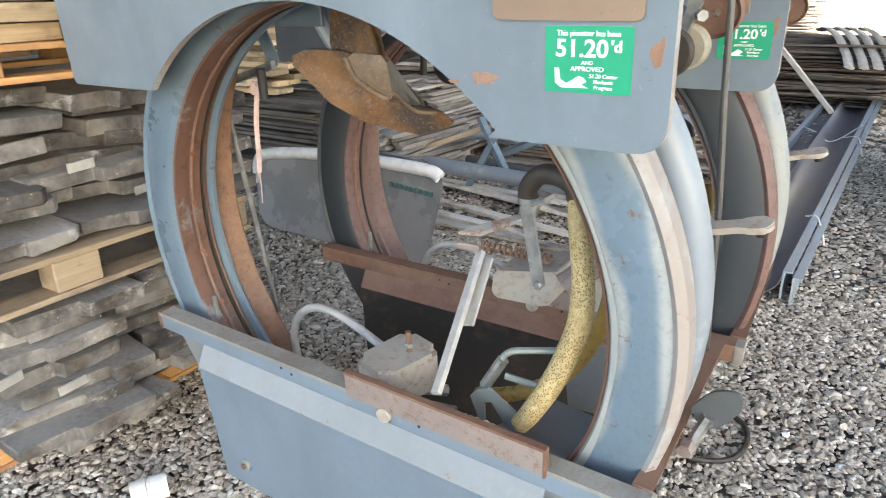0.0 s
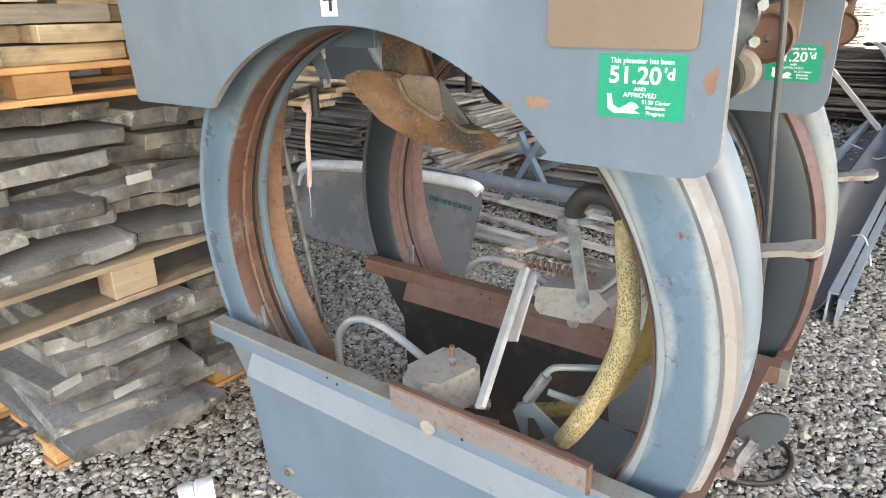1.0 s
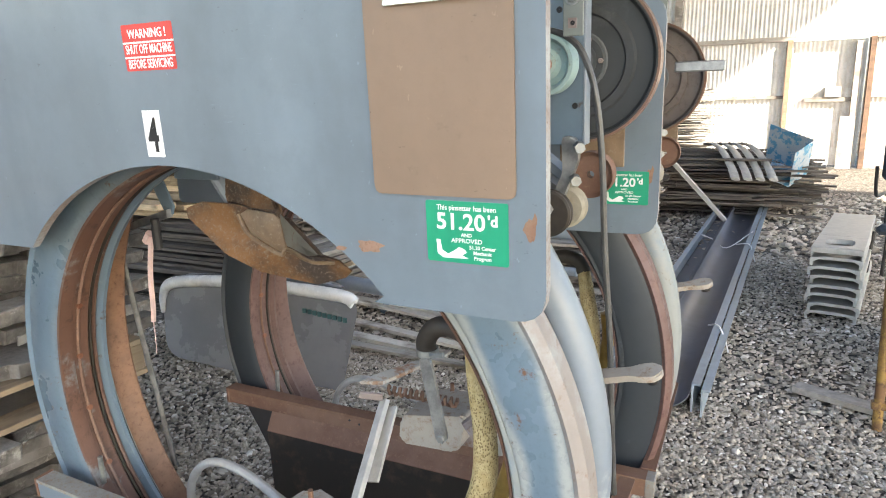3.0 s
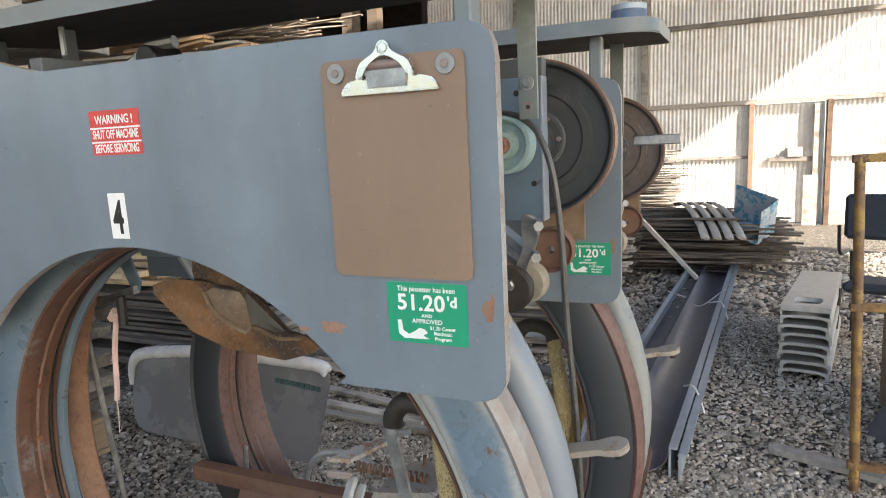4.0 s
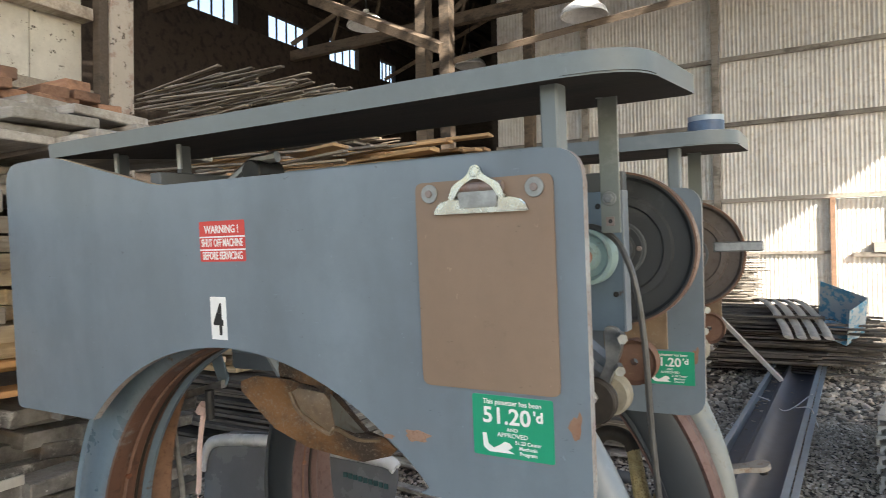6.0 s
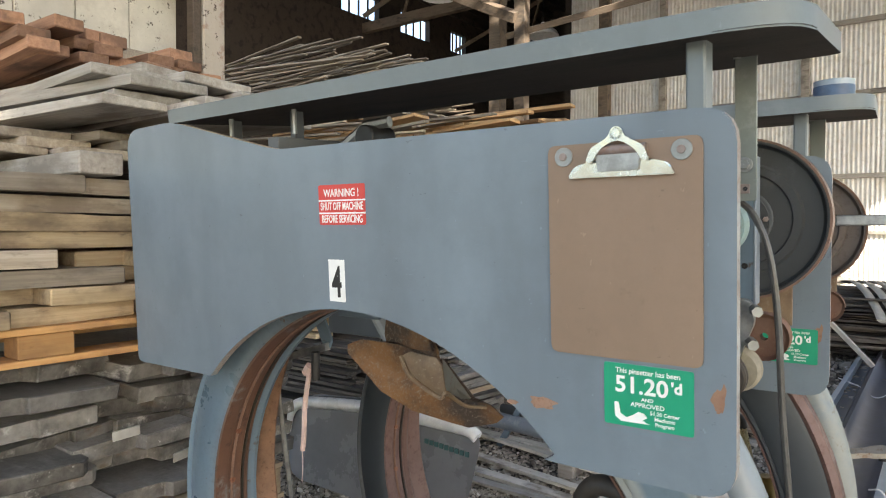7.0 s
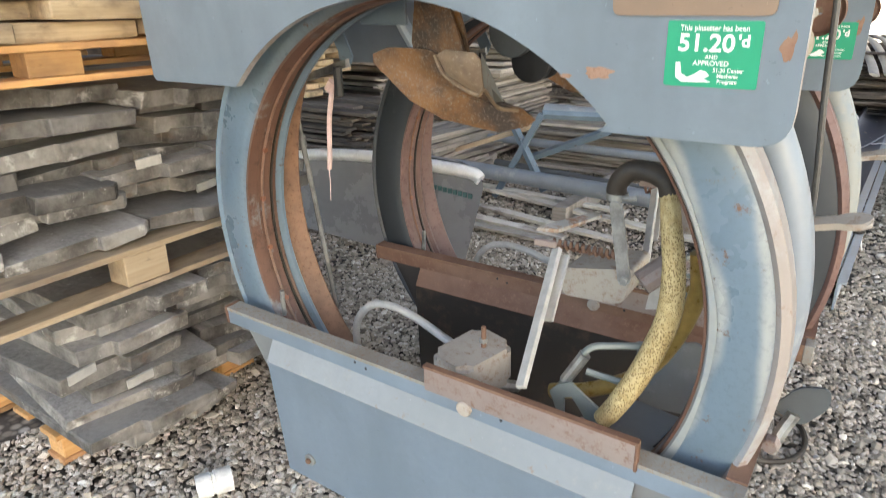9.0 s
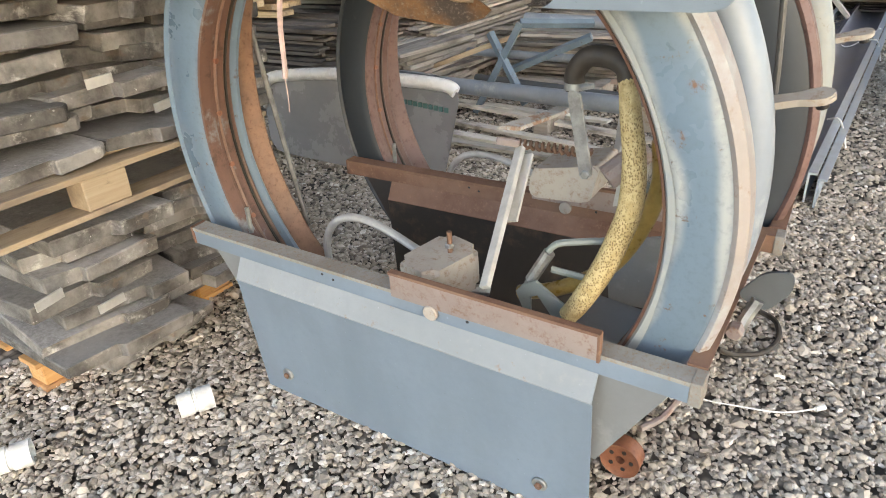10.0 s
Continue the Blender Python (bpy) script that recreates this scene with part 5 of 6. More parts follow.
def pallet(x, y, z, material, label, turn=0.0, lx=1.0, ly=1.2, h=0.125, seed=3):
    rng = random.Random(seed)
    ob = thing("pallet", label, "pallet", pose(x, y, z, 0, 0, turn), "pallets under the lumber")
    deck = mesh_of("deck_board", box(-ly / 2, ly / 2, -0.05, 0.05, -0.009, 0.009, 0.002))
    for k in range(6):
        lay(ob, "deck_board", deck, material, lx / 2 - 0.05 - k * (lx - 0.1) / 5, rng.uniform(-0.01, 0.01), h - 0.009, 90)
    for k in range(3):
        lay(ob, "bottom_board", deck, material, lx / 2 - 0.05 - k * (lx - 0.1) / 2, 0, 0.009, 90)
    blk = mesh_of("block", box(-0.07, 0.07, -0.045, 0.045, -(h - 0.037) / 2, (h - 0.037) / 2, 0.003))
    for i in range(3):
        for j in range(3):
            lay(ob, "block", blk, material, lx / 2 - 0.05 - i * (lx - 0.1) / 2, (j - 1) * (ly / 2 - 0.08), h / 2, 90)
    return ob


def slab_pile(label, face, y0, y1, z0, z1, seed, tags=(), lean=2.0, loose=8.0, drift=0.06):
    """Slabs in courses; face gives the x of their ends at the foot and at the top of the pile."""
    rng = random.Random(seed)
    ob = thing("slab_pile", label, "lumber", pose(0, 0, 0), "grey slab piles")
    z, course = z0, 0
    while z < z1 - 0.02:
        x_end = face[0] + (face[1] - face[0]) * (z - z0) / (z1 - z0)
        y = y0 + rng.uniform(-0.08, 0.08)
        swing = rng.uniform(-loose, loose)
        while y < y1:
            d = rng.choice(SLABS)
            turn = swing + rng.uniform(-4, 4)
            lay(ob, "slab", d, SLAB, x_end - 0.36 + rng.uniform(-drift, drift), y + 0.17, z + 0.024, turn + (180 if rng.random() < 0.3 else 0), rng.uniform(0, lean), rng.uniform(-lean, lean))
            lay(ob, "slab", d, SLAB, x_end - 1.06, y + 0.17, z + 0.022, rng.uniform(-5, 5), rng.uniform(-1, 1), 0)
            y += 0.36 + rng.uniform(-0.01, 0.03)
        z += 0.0475
        course += 1
    card = mesh_of("paper_tag", box(-0.003, 0.003, -0.04, 0.04, -0.016, 0.016, 0.0005))
    for x, y, z, turn in tags:
        lay(ob, "paper_tag", card, ALU, x, y, z, turn, 14, 6, "small white paper tag")
    return ob


pallet(-2.085, 0.02, 0.0, ORANGEWOOD, "weathered orange-brown pallet on the gravel", 0, 1.05, 0.76, 0.11)
slab_pile("grey weathered lane slabs piled low on a pallet", (-1.33, -1.4), -0.3, 0.16, 0.112, 0.55, 5, ((-1.3, -0.36, 0.42, 5), (-1.31, -0.2, 0.32, -4)), 1.6, 7.0, 0.07)
pallet(-1.88, -0.1, 0.565, PALLETWOOD, "pale wooden pallet between grey slabs", 1.5, 1.05, 1.3, 0.13, 8)
slab_pile("grey weathered lane slabs piled on a pallet", (-1.48, -1.56), -0.75, 0.42, 0.697, 1.14, 11, ((-1.5, 0.25, 0.78, 4), (-1.49, 0.05, 0.9, -10)), 4.0, 12.0, 0.1)
pallet(-1.92, -0.2, 1.165, ORANGEWOOD, "orange-stained wooden pallet under pale lumber", -1, 1.05, 1.15, 0.1, 9)
CHUNKS = with_material([board_mesh("board_end", l, 0.22, 0.046, n, 200 + i) for i, (l, n) in enumerate(((0.34, 0.0), (0.5, 0.1), (0.62, 0.0), (0.8, 0.14), (0.44, 0.08)))], PALE)
AGED = with_material([board_mesh("aged_board", l, 0.22, 0.046, n, 220 + i) for i, (l, n) in enumerate(((0.4, 0.0), (0.6, 0.1), (0.75, 0.0)))], TANPLANK)
LENGTHS = {d.name: l for d, l in zip(CHUNKS + AGED, (0.34, 0.5, 0.62, 0.8, 0.44, 0.4, 0.6, 0.75))}


def chunk_stack(label, x_face, y0, y1, z0, layers, seed):
    """Short thick board ends laid along y in courses, with gaps, deeper rows behind."""
    rng = random.Random(seed)
    ob = thing("lumber_stack", label, "lumber", pose(0, 0, 0), "lumber stacks")
    for k in range(layers):
        for row in range(4):
            y = y0 + rng.uniform(-0.1, 0.05)
            while y < y1 - 0.1:
                d = rng.choice(AGED if k >= layers - 2 or rng.random() < 0.12 else CHUNKS)
                l = LENGTHS[d.name]
                turn = 90 + (180 if rng.random() < 0.5 else 0) + rng.uniform(-2.5, 2.5)
                lay(ob, "board", d, PALE, x_face - 0.12 - 0.235 * row + (rng.uniform(-0.05, 0.03) if row == 0 else 0), y + l / 2, z0 + 0.025 + k * 0.0495, turn, rng.uniform(-0.8, 0.8), rng.uniform(-1.5, 1.5))
                y += l + rng.choice((0.004, 0.01, 0.05, 0.09))
    return ob


chunk_stack("pale sawn board ends stacked in uneven courses on a pallet", -1.37, -0.85, 0.3, 1.268, 8, 21)
for k, (y, tone) in enumerate(((-0.1, GREYWOOD), (0.35, DARKWOOD))):
    bearer = thing("bearer", "old grey timber bearer on the stack", "timber", pose(-2.3, y, 1.70), "bearers")
    part("timber", box(-1.3, 0.98, -0.06, 0.06, -0.03, 0.03, 0.004), tone, bearer)


def plank_course(label, ends, z, meshes, material, seed, group="overhanging planks", tilt=0.0):
    """Long planks that end at the given (x, y) points, laid over the stack."""
    rng = random.Random(seed)
    ob = thing("plank_stack", label, "lumber", pose(0, 0, 0), group)
    for k, (x, y, dz, turn) in enumerate(ends):
        d = meshes[k % len(meshes)]
        half = max(v.co.x for v in d.vertices)
        a = radians(turn)
        lay(ob, "plank", d, material, x - half * math.cos(a), y - half * math.sin(a), z + dz, turn, tilt + rng.uniform(-0.4, 0.4), rng.uniform(-1.5, 1.5))
    return ob


plank_course("old grey planks with dark undersides, overhanging", ((-1.72, -0.16, 0.0, 6), (-1.62, 0.06, 0.002, -3), (-1.55, 0.3, 0.0, 2), (-1.74, -0.02, 0.034, 4), (-1.6, 0.22, 0.036, -5), (-1.78, -0.1, 0.068, -2), (-1.66, 0.16, 0.068, 5)), 1.755, [d.copy() for d in TOPPLANKS], TANPLANK, 31)
plank_course("wide weathered planks laid over other lumber", ((-1.36, 0.02, 0.0, 4), (-1.26, 0.24, 0.0, -2), (-1.24, 0.46, 0.002, 3), (-1.4, 0.08, 0.033, -6), (-1.3, 0.32, 0.034, 2), (-1.34, 0.12, 0.066, 5), (-1.3, 0.44, 0.068, -3), (-1.42, 0.04, 0.1, -4), (-1.36, 0.3, 0.1, 3), (-1.48, 0.2, 0.134, 6), (-1.6, 0.5, 0.134, -2)), 1.885, [d.copy() for d in TOPPLANKS], LIGHTPLANK, 33)
stack("beam_stack", "reddish brown squared lumber on top of planks", "lumber", -2.95, -2.1, 0.0, 0.6, 2.06, 2.245, 0.043, REDS, REDWOOD, "x", 0.09, 5.0, 35, 6, 0.12)


# ---- behind the machines ----
EMBLEM = plain("teal_emblem", (0.07, 0.17, 0.17), 0.4)


def hood():
    ob = thing("ball_return_hood", "grey moulded hood shell with a white lip lying on gravel", "hood", pose(-1.4, 1.75, 0.0, 0, 0, 3))
    # front outline, then the same outline set back and swelling out at the closed end
    front = rounded([(-1.24, 0.03, 1.0), (-1.24, 0.475, 1.0), (-0.62, 0.545, 2), (0.05, 0.53, 0.7), (0.1, 0.47, 0.5), (-0.01, 0.0, 0.25), (-0.62, 0.0, 1)], 0.12, 7)
    rings = []
    bm = bmesh.new()
    for y, swell, drop in ((0.0, 0.0, 0.0), (0.05, 0.04, 0.0), (0.14, 0.12, 0.004), (0.26, 0.17, 0.02), (0.36, 0.15, 0.06)):
        ring = []
        for x, z in front:
            u = max(0.0, min(1.0, (-0.75 - x) / 0.5))
            taper = 0.85 * y * max(0.0, min(1.0, (x + 0.7) / 0.5))
            ring.append(bm.verts.new((x - swell * u - taper, y - 0.04 * (0.5 - z), max(0.0, z - drop * (z / 0.5)))))
        rings.append(ring)
    n = len(front)
    for r0, r1 in zip(rings, rings[1:]):
        for i in range(n):
            bm.faces.new((r0[i], r0[(i + 1) % n], r1[(i + 1) % n], r1[i]))
    bm.faces.new(rings[0][::-1])
    bm.faces.new(rings[-1])
    shell = part("shell", bm, HOODGREY, ob)
    lip = curve([(-1.235, -0.018, 0.3), (-1.225, -0.014, 0.4), (-1.17, -0.01, 0.475), (-1.0, -0.008, 0.508), (-0.62, -0.006, 0.535), (-0.2, -0.006, 0.53), (0.025, -0.006, 0.518), (0.08, -0.006, 0.49)], 6)
    part("lip", tube(lip, [0.012 + 0.022 * min(1, k / 12) for k in range(len(lip))], 12, squash=0.95), HOODWHITE, ob, "glossy white rounded lip")
    part("top_trim", tube(curve([(-1.2, 0.07, 0.47), (-1.0, 0.07, 0.515), (-0.62, 0.07, 0.545), (-0.25, 0.07, 0.54), (-0.04, 0.07, 0.525)], 6), 0.016, 8), DARKPLATE, ob)
    for k in range(9):
        part("emblem_bar", box(-0.24 + 0.031 * k, -0.217 + 0.031 * k, -0.008 - 0.04 * 0.09, 0.0, 0.405 - 0.003 * k, 0.43 - 0.003 * k, 0.001), EMBLEM, shell)
    return ob


hood()
stack("board_stack", "dark thin boards stacked close, edges showing", "lumber", -5.2, -2.95, 2.5, 3.2, 0.06, 0.62, 0.025, THINS, DARKWOOD, "x", 0.05, 0.8, 41, 6)
stack("board_stack", "mixed pale and grey boards with split ends", "lumber", -5.0, -3.2, 2.6, 3.1, 0.64, 1.25, 0.046, PALES, PALE, "x", 0.12, 2.0, 43, 2, 0.1)
stack("board_stack", "bundle of grey thin boards seen end on", "lumber", -3.4, -2.5, 3.5, 5.0, 0.05, 0.72, 0.026, GREYTHINS, GREYWOOD, "y", 0.04, 0.8, 45, 8)
stack("board_stack", "tall pile of old boards in the shade", "lumber", -5.5, -3.3, 3.9, 5.2, 0.0, 1.9, 0.05, PLANKS, GREYWOOD, "x", 0.1, 1.5, 46, 4)
stack("lath_pile", "loose pale laths and split boards heaped on a pile", "lumber", -4.9, -2.2, 3.4, 4.6, 1.98, 2.46, 0.026, PALETHINS, PALE, "x", 0.5, 13.0, 47, 9, 0.15)
stack("lath_pile", "orange-brown loose boards heaped on a pile", "lumber", -3.8, -2.2, 3.3, 4.3, 1.95, 2.42, 0.042, OCHRES, OCHREWOOD, "x", 0.35, 14.0, 48, 8, 0.05)
stack("lath_pile", "broken ochre boards heaped among laths", "lumber", -4.7, -3.4, 3.5, 4.4, 1.95, 2.58, 0.042, OCHRES, OCHREWOOD, "x", 0.35, 16.0, 148, 8, 0.05)
stack("lath_pile", "split pale boards with ragged ends on a pile", "lumber", -2.9, -1.9, 3.6, 4.4, 1.95, 2.5, 0.042, OCHRES, OCHREWOOD, "x", 0.3, 11.0, 149, 7, 0.08)
stack("board_stack", "grey boards under loose laths", "lumber", -4.6, -2.2, 3.6, 4.7, 0.75, 1.95, 0.05, PLANKS, GREYWOOD, "x", 0.08, 1.0, 49, 4)
stack("lath_pile", "long thin laths leaning high on a pile", "lumber", -6.9, -4.3, 5.0, 5.8, 3.0, 3.62, 0.026, PALETHINS, PALE, "x", 0.7, 11.0, 50, 11, 0.1)
stack("board_stack", "tall dark stack carrying long laths", "lumber", -7.0, -4.4, 5.0, 6.2, 0.0, 3.0, 0.06, PLANKS, DARKWOOD, "x", 0.1, 1.2, 51, 4)
stack("board_stack", "grey boards stacked beyond the hood", "lumber", -2.3, -0.9, 5.4, 6.6, 0.0, 1.2, 0.028, GREYTHINS, GREYWOOD, "x", 0.12, 2.5, 52, 9)
stack("board_stack", "low stack of grey thin boards", "lumber", -2.2, -0.6, 4.1, 5.0, 0.0, 0.42, 0.028, GREYTHINS, GREYWOOD, "x", 0.15, 5.0, 53, 7)

ENDS = with_material([board_mesh("end_lath", 0.9 + 0.1 * (i % 3), 0.075, 0.03, 0.0, 160 + i) for i in range(5)], GREYWOOD)
PALEENDS = with_material([board_mesh("pale_end_lath", 0.9 + 0.1 * (i % 3), 0.065, 0.028, 0.0, 170 + i) for i in range(5)], PALE)
stack("lath_bundle", "pale laths bundled with their sawn ends showing", "lumber", -3.35, -2.55, 4.2, 5.0, 0.74, 1.35, 0.034, PALEENDS, PALE, "y", 0.03, 3.0, 55, 10)
stack("lath_bundle", "weathered laths heaped with their ends showing", "lumber", -2.45, -1.5, 6.7, 7.5, 0.0, 1.25, 0.036, ENDS, GREYWOOD, "y", 0.05, 5.0, 56, 11)
stack("lath_bundle", "short pale laths in a bundle beside darker boards", "lumber", -2.95, -2.35, 2.75, 3.6, 0.0, 0.45, 0.034, ENDS, GREYWOOD, "y", 0.04, 3.0, 57, 7)
strips = with_material([board_mesh("strip", 1.9, 0.07, 0.02, 0, 140 + i) for i in range(3)], LIMEWASH)
for k, (x, y, z, turn) in enumerate(((-2.05, 2.45, 0.03, -5), (-1.75, 2.62, 0.035, -9), (-1.5, 2.28, 0.03, -2), (-1.35, 2.86, 0.05, -11), (-1.9, 3.05, 0.05, -4))):
    st = thing("wood_strip", "pale narrow wooden strip lying on gravel", "board", pose(x, y, z, 0, 0, turn), "strips on the gravel")
    link_mesh("strip", strips[k % 3], LIMEWASH, st)
for k, (a, b, r) in enumerate((((-2.6, 3.1, 0.16), (-0.7, 2.85, 0.2), 0.055), ((-2.3, 3.5, 0.32), (-0.6, 3.3, 0.36), 0.03), ((-2.2, 3.45, 0.13), (-0.5, 3.2, 0.135), 0.035), ((-2.0, 3.9, 0.52), (-0.4, 3.85, 0.5), 0.045))):
    pp = thing("steel_pipe", "long grey steel pipe lying among scrap", "pipe", pose(0, 0, 0), "scrap pipes")
    part("pipe", tube([a, b], r, 12), TUBE if k != 2 else DARKPLATE, pp)
trestle = thing("pipe_trestle", "blue-grey steel trestle legs among scrap", "trestle")
for a, b in (((-1.95, 3.0, 0.0), (-1.62, 3.05, 0.62)), ((-1.55, 3.0, 0.1), (-1.85, 3.05, 0.55)), ((-1.75, 3.2, 0.28), (-1.2, 3.25, 0.52)), ((-1.62, 3.05, 0.62), (-1.25, 3.4, 0.58))):
    part("leg", tube([a, b], 0.03, 4), BLUE, trestle)
plank = thing("loose_plank", "pale plank leaning on scrap", "board", pose(-2.15, 3.2, 0.36, 0, -20, 10))
link_mesh("plank", board_mesh("plank", 0.85, 0.1, 0.03, 0, 7), PALLETWOOD, plank)
for k, (x, y) in enumerate(((-2.5, 3.3), (-1.3, 3.3))):
    bk = thing("bearer", "short timber bearer under scrap pipes", "timber", pose(x, y, 0.05), "bearers")
    part("timber", box(-0.05, 0.05, -0.6, 0.6, -0.05, 0.05, 0.004), GREYWOOD, bk)


# ---- right side: chute, pile, extrusions, railing ----
def chute():
    ob = thing("gutter_chute", "long violet-grey steel gutter with pale rails lying on gravel", "gutter", pose(0.0, 2.2, 0.0))
    L = 6.8
    def strip(name, prof, material, label="", lift=0.0):
        bm = bmesh.new()
        rows = [[bm.verts.new((x + (0.012 + 0.022 * max(0, x)) * y, y, z + lift)) for x, z in prof] for y in (0, L * 0.33, L * 0.66, L)]
        n = len(prof)
        for a, b in zip(rows, rows[1:]):
            for i in range(n):
                bm.faces.new((a[i], a[(i + 1) % n], b[(i + 1) % n], b[i]))
        bm.faces.new(rows[0][::-1])
        bm.faces.new(rows[-1])
        return part(name, bm, material, ob, label)
    arc = [(0.13 + 0.13 * math.cos(a), 0.15 + 0.125 * math.sin(a)) for a in np.linspace(radians(188), radians(352), 12)]
    arc2 = [(0.13 + 0.136 * math.cos(a), 0.15 + 0.131 * math.sin(a)) for a in np.linspace(radians(352), radians(188), 12)]
    strip("trough", arc + arc2, CHUTE, "concave trough stained dark")
    strip("side_rail", [(-0.19, 0.0), (-0.19, 0.15), (-0.15, 0.15), (-0.15, 0.142), (-0.182, 0.142), (-0.182, 0.0)], CHUTEBLUE)
    strip("floor_strip", [(-0.185, 0.004), (-0.185, 0.012), (-0.01, 0.012), (-0.01, 0.004)], CHUTE)
    strip("middle_rib", [(-0.03, 0.0), (-0.03, 0.12), (0.002, 0.14), (0.002, 0.0)], CHUTE)
    strip("middle_rib", [(-0.07, 0.0), (-0.07, 0.07), (-0.055, 0.07), (-0.055, 0.0)], CHUTE)
    strip("outer_rail", [(0.262, 0.02), (0.262, 0.165), (0.302, 0.165), (0.302, 0.155), (0.272, 0.155), (0.272, 0.02)], CHUTEBLUE, "pale blue folded rail")
    strip("outer_rail", [(0.306, 0.0), (0.306, 0.14), (0.345, 0.14), (0.345, 0.13), (0.316, 0.13), (0.316, 0.0)], CHUTEBLUE, "pale blue folded rail")
    for y in (0.9, 3.4):
        part("tie_wire", tube(curve([(0.25, y, 0.17), (0.29 + 0.02 * y, y - 0.05, 0.19), (0.33 + 0.02 * y, y - 0.03, 0.1), (0.35 + 0.02 * y, y, 0.02)]), 0.005, 5), WHITE, ob)
    part("tie_wire", tube(curve([(-0.18, 4.0, 0.15), (0.0, 3.95, 0.1), (0.15, 3.8, 0.05), (0.36, 4.1, 0.17)]), 0.005, 5), WHITE, ob)
    return ob


chute()
stack("board_pile", "big ragged pile of thin brown boards", "lumber", -2.2, 0.6, 8.1, 9.6, 0.06, 0.78, 0.03, THINS, DARKWOOD, "x", 0.22, 2.5, 61, 8)
stack("board_pile", "ragged pile of old boards, ends sticking out", "lumber", -1.5, 0.75, 8.2, 9.4, 0.08, 0.72, 0.026, THINS, DARKWOOD, "x", 0.3, 6.0, 62, 5)
stack("board_stack", "tall stack of thin grey boards by the end wall", "lumber", -2.4, -0.75, 12.5, 13.6, 0.0, 1.7, 0.05, GREYTHINS, GREYWOOD, "x", 0.1, 1.5, 63, 5)
stack("board_stack", "dark stacked boards behind the machines", "lumber", -3.0, -1.0, 7.0, 7.9, 0.0, 0.95, 0.035, THINS, DARKWOOD, "x", 0.12, 2.0, 64, 6)
for k in range(4):
    rl = thing("curved_rail", "curved pale aluminium rail lying on boards", "rail", pose(-0.25 + 0.13 * k, 8.05 + 0.02 * k, 0.0), "rails on the pile")
    pts = curve([(-0.15, 1.2, 0.86), (0.0, 0.6, 0.9), (0.16, 0.0, 0.84), (0.3, -0.45, 0.68), (0.36, -0.7, 0.58)])
    part("rail", tube(pts, 0.055, 8, squash=0.35), ALU, rl)
bin_ob = thing("bent_sheet_bin", "dented white and blue sheet bin lying on boards", "bin", pose(0.55, 8.1, 0.82, 24, 18, -28))
part("back_sheet", box(-0.28, 0.28, 0.15, 0.16, -0.24, 0.24, 0.003), BINBLUE, bin_ob)
part("side_sheet", box(0.27, 0.28, -0.18, 0.15, -0.24, 0.22, 0.003), BINBLUE, bin_ob)
part("base_sheet", box(-0.28, 0.28, -0.2, 0.15, -0.25, -0.24, 0.003), BINBLUE, bin_ob)
stick = thing("leaning_bar", "pale bar leaning from the machine to the pile", "bar")
part("bar", tube([(-0.55, 6.6, 0.9), (0.05, 7.0, 0.16)], 0.03, 4), ALU, stick)

EXTR = rounded([(-0.15, 0.0, 0.3), (-0.15, 0.055, 0.6), (-0.12, 0.058, 0.5), (-0.08, 0.066, 2), (0.08, 0.066, 2), (0.12, 0.058, 0.5), (0.15, 0.055, 0.6), (0.15, 0.0, 0.3), (0.132, 0.0, 0.2), (0.132, 0.03, 0.3), (0.1, 0.046, 1), (-0.1, 0.046, 1), (-0.132, 0.03, 0.3), (-0.132, 0.0, 0.2)], 0.012, 3)
ext_mesh = mesh_of("tray", prism(EXTR, -0.8, 0.8, "y"))
ext_mesh.materials.append(ALU)
for k in range(7):
    tr = thing("extruded_tray", "dusty aluminium extruded cover in a neat stack", "cover", pose(1.04 + 0.012 * math.sin(k * 2.1), 4.78 + 0.012 * math.cos(k * 3), 0.008 + k * 0.062, 0, 0, -8), "stacked covers")
    link_mesh("tray", ext_mesh, ALU, tr)
top_cover = thing("slotted_cover", "dusty aluminium cover with an oval opening", "cover", pose(1.04, 4.78, 0.008 + 7 * 0.062, 0, 0, -8), "stacked covers")
hole = [(0.085 * math.copysign(abs(math.cos(a)) ** 0.6, math.cos(a)), -0.56 + 0.12 * math.copysign(abs(math.sin(a)) ** 0.6, math.sin(a))) for a in np.linspace(0, 2 * math.pi, 33)[:-1]]
bmc = bmesh.new()
ring_o = [(0.15 * max(-1, min(1, math.cos(a) * 1.42)), -0.56 + 0.24 * max(-1, min(1, math.sin(a) * 1.42))) for a in np.linspace(0, 2 * math.pi, 33)[:-1]]
lo = [[bmc.verts.new((x, y, z)) for x, y in ring] for ring, z in ((hole, 0.066), (ring_o, 0.066), (hole, 0.03))]
for i in range(32):
    j = (i + 1) % 32
    bmc.faces.new((lo[0][i], lo[0][j], lo[1][j], lo[1][i]))
    bmc.faces.new((lo[2][i], lo[2][j], lo[0][j], lo[0][i]))
part("slotted_top", bmc, ALU, top_cover)
part("plain_top", box(-0.15, 0.15, -0.32, 0.8, 0.05, 0.067, 0.004), ALU, top_cover)
for s in (-1, 1):
    part("side_lip", box(min(s * 0.15, s * 0.14), max(s * 0.15, s * 0.14), -0.8, 0.8, 0.0, 0.064, 0.002), ALU, top_cover)
part("front_lip", box(-0.15, 0.15, -0.802, -0.79, 0.03, 0.066, 0.002), ALU, top_cover)

rail = thing("guard_rail", "worn yellow steel guard rail, paint rubbed to rust", "railing", pose(1.035, 2.4, 0.0, 0, -1.5, 0))
part("post", tube([(0, 0, 0.0), (0, 0, 1.49)], 0.021, 14), YELLOW, rail)
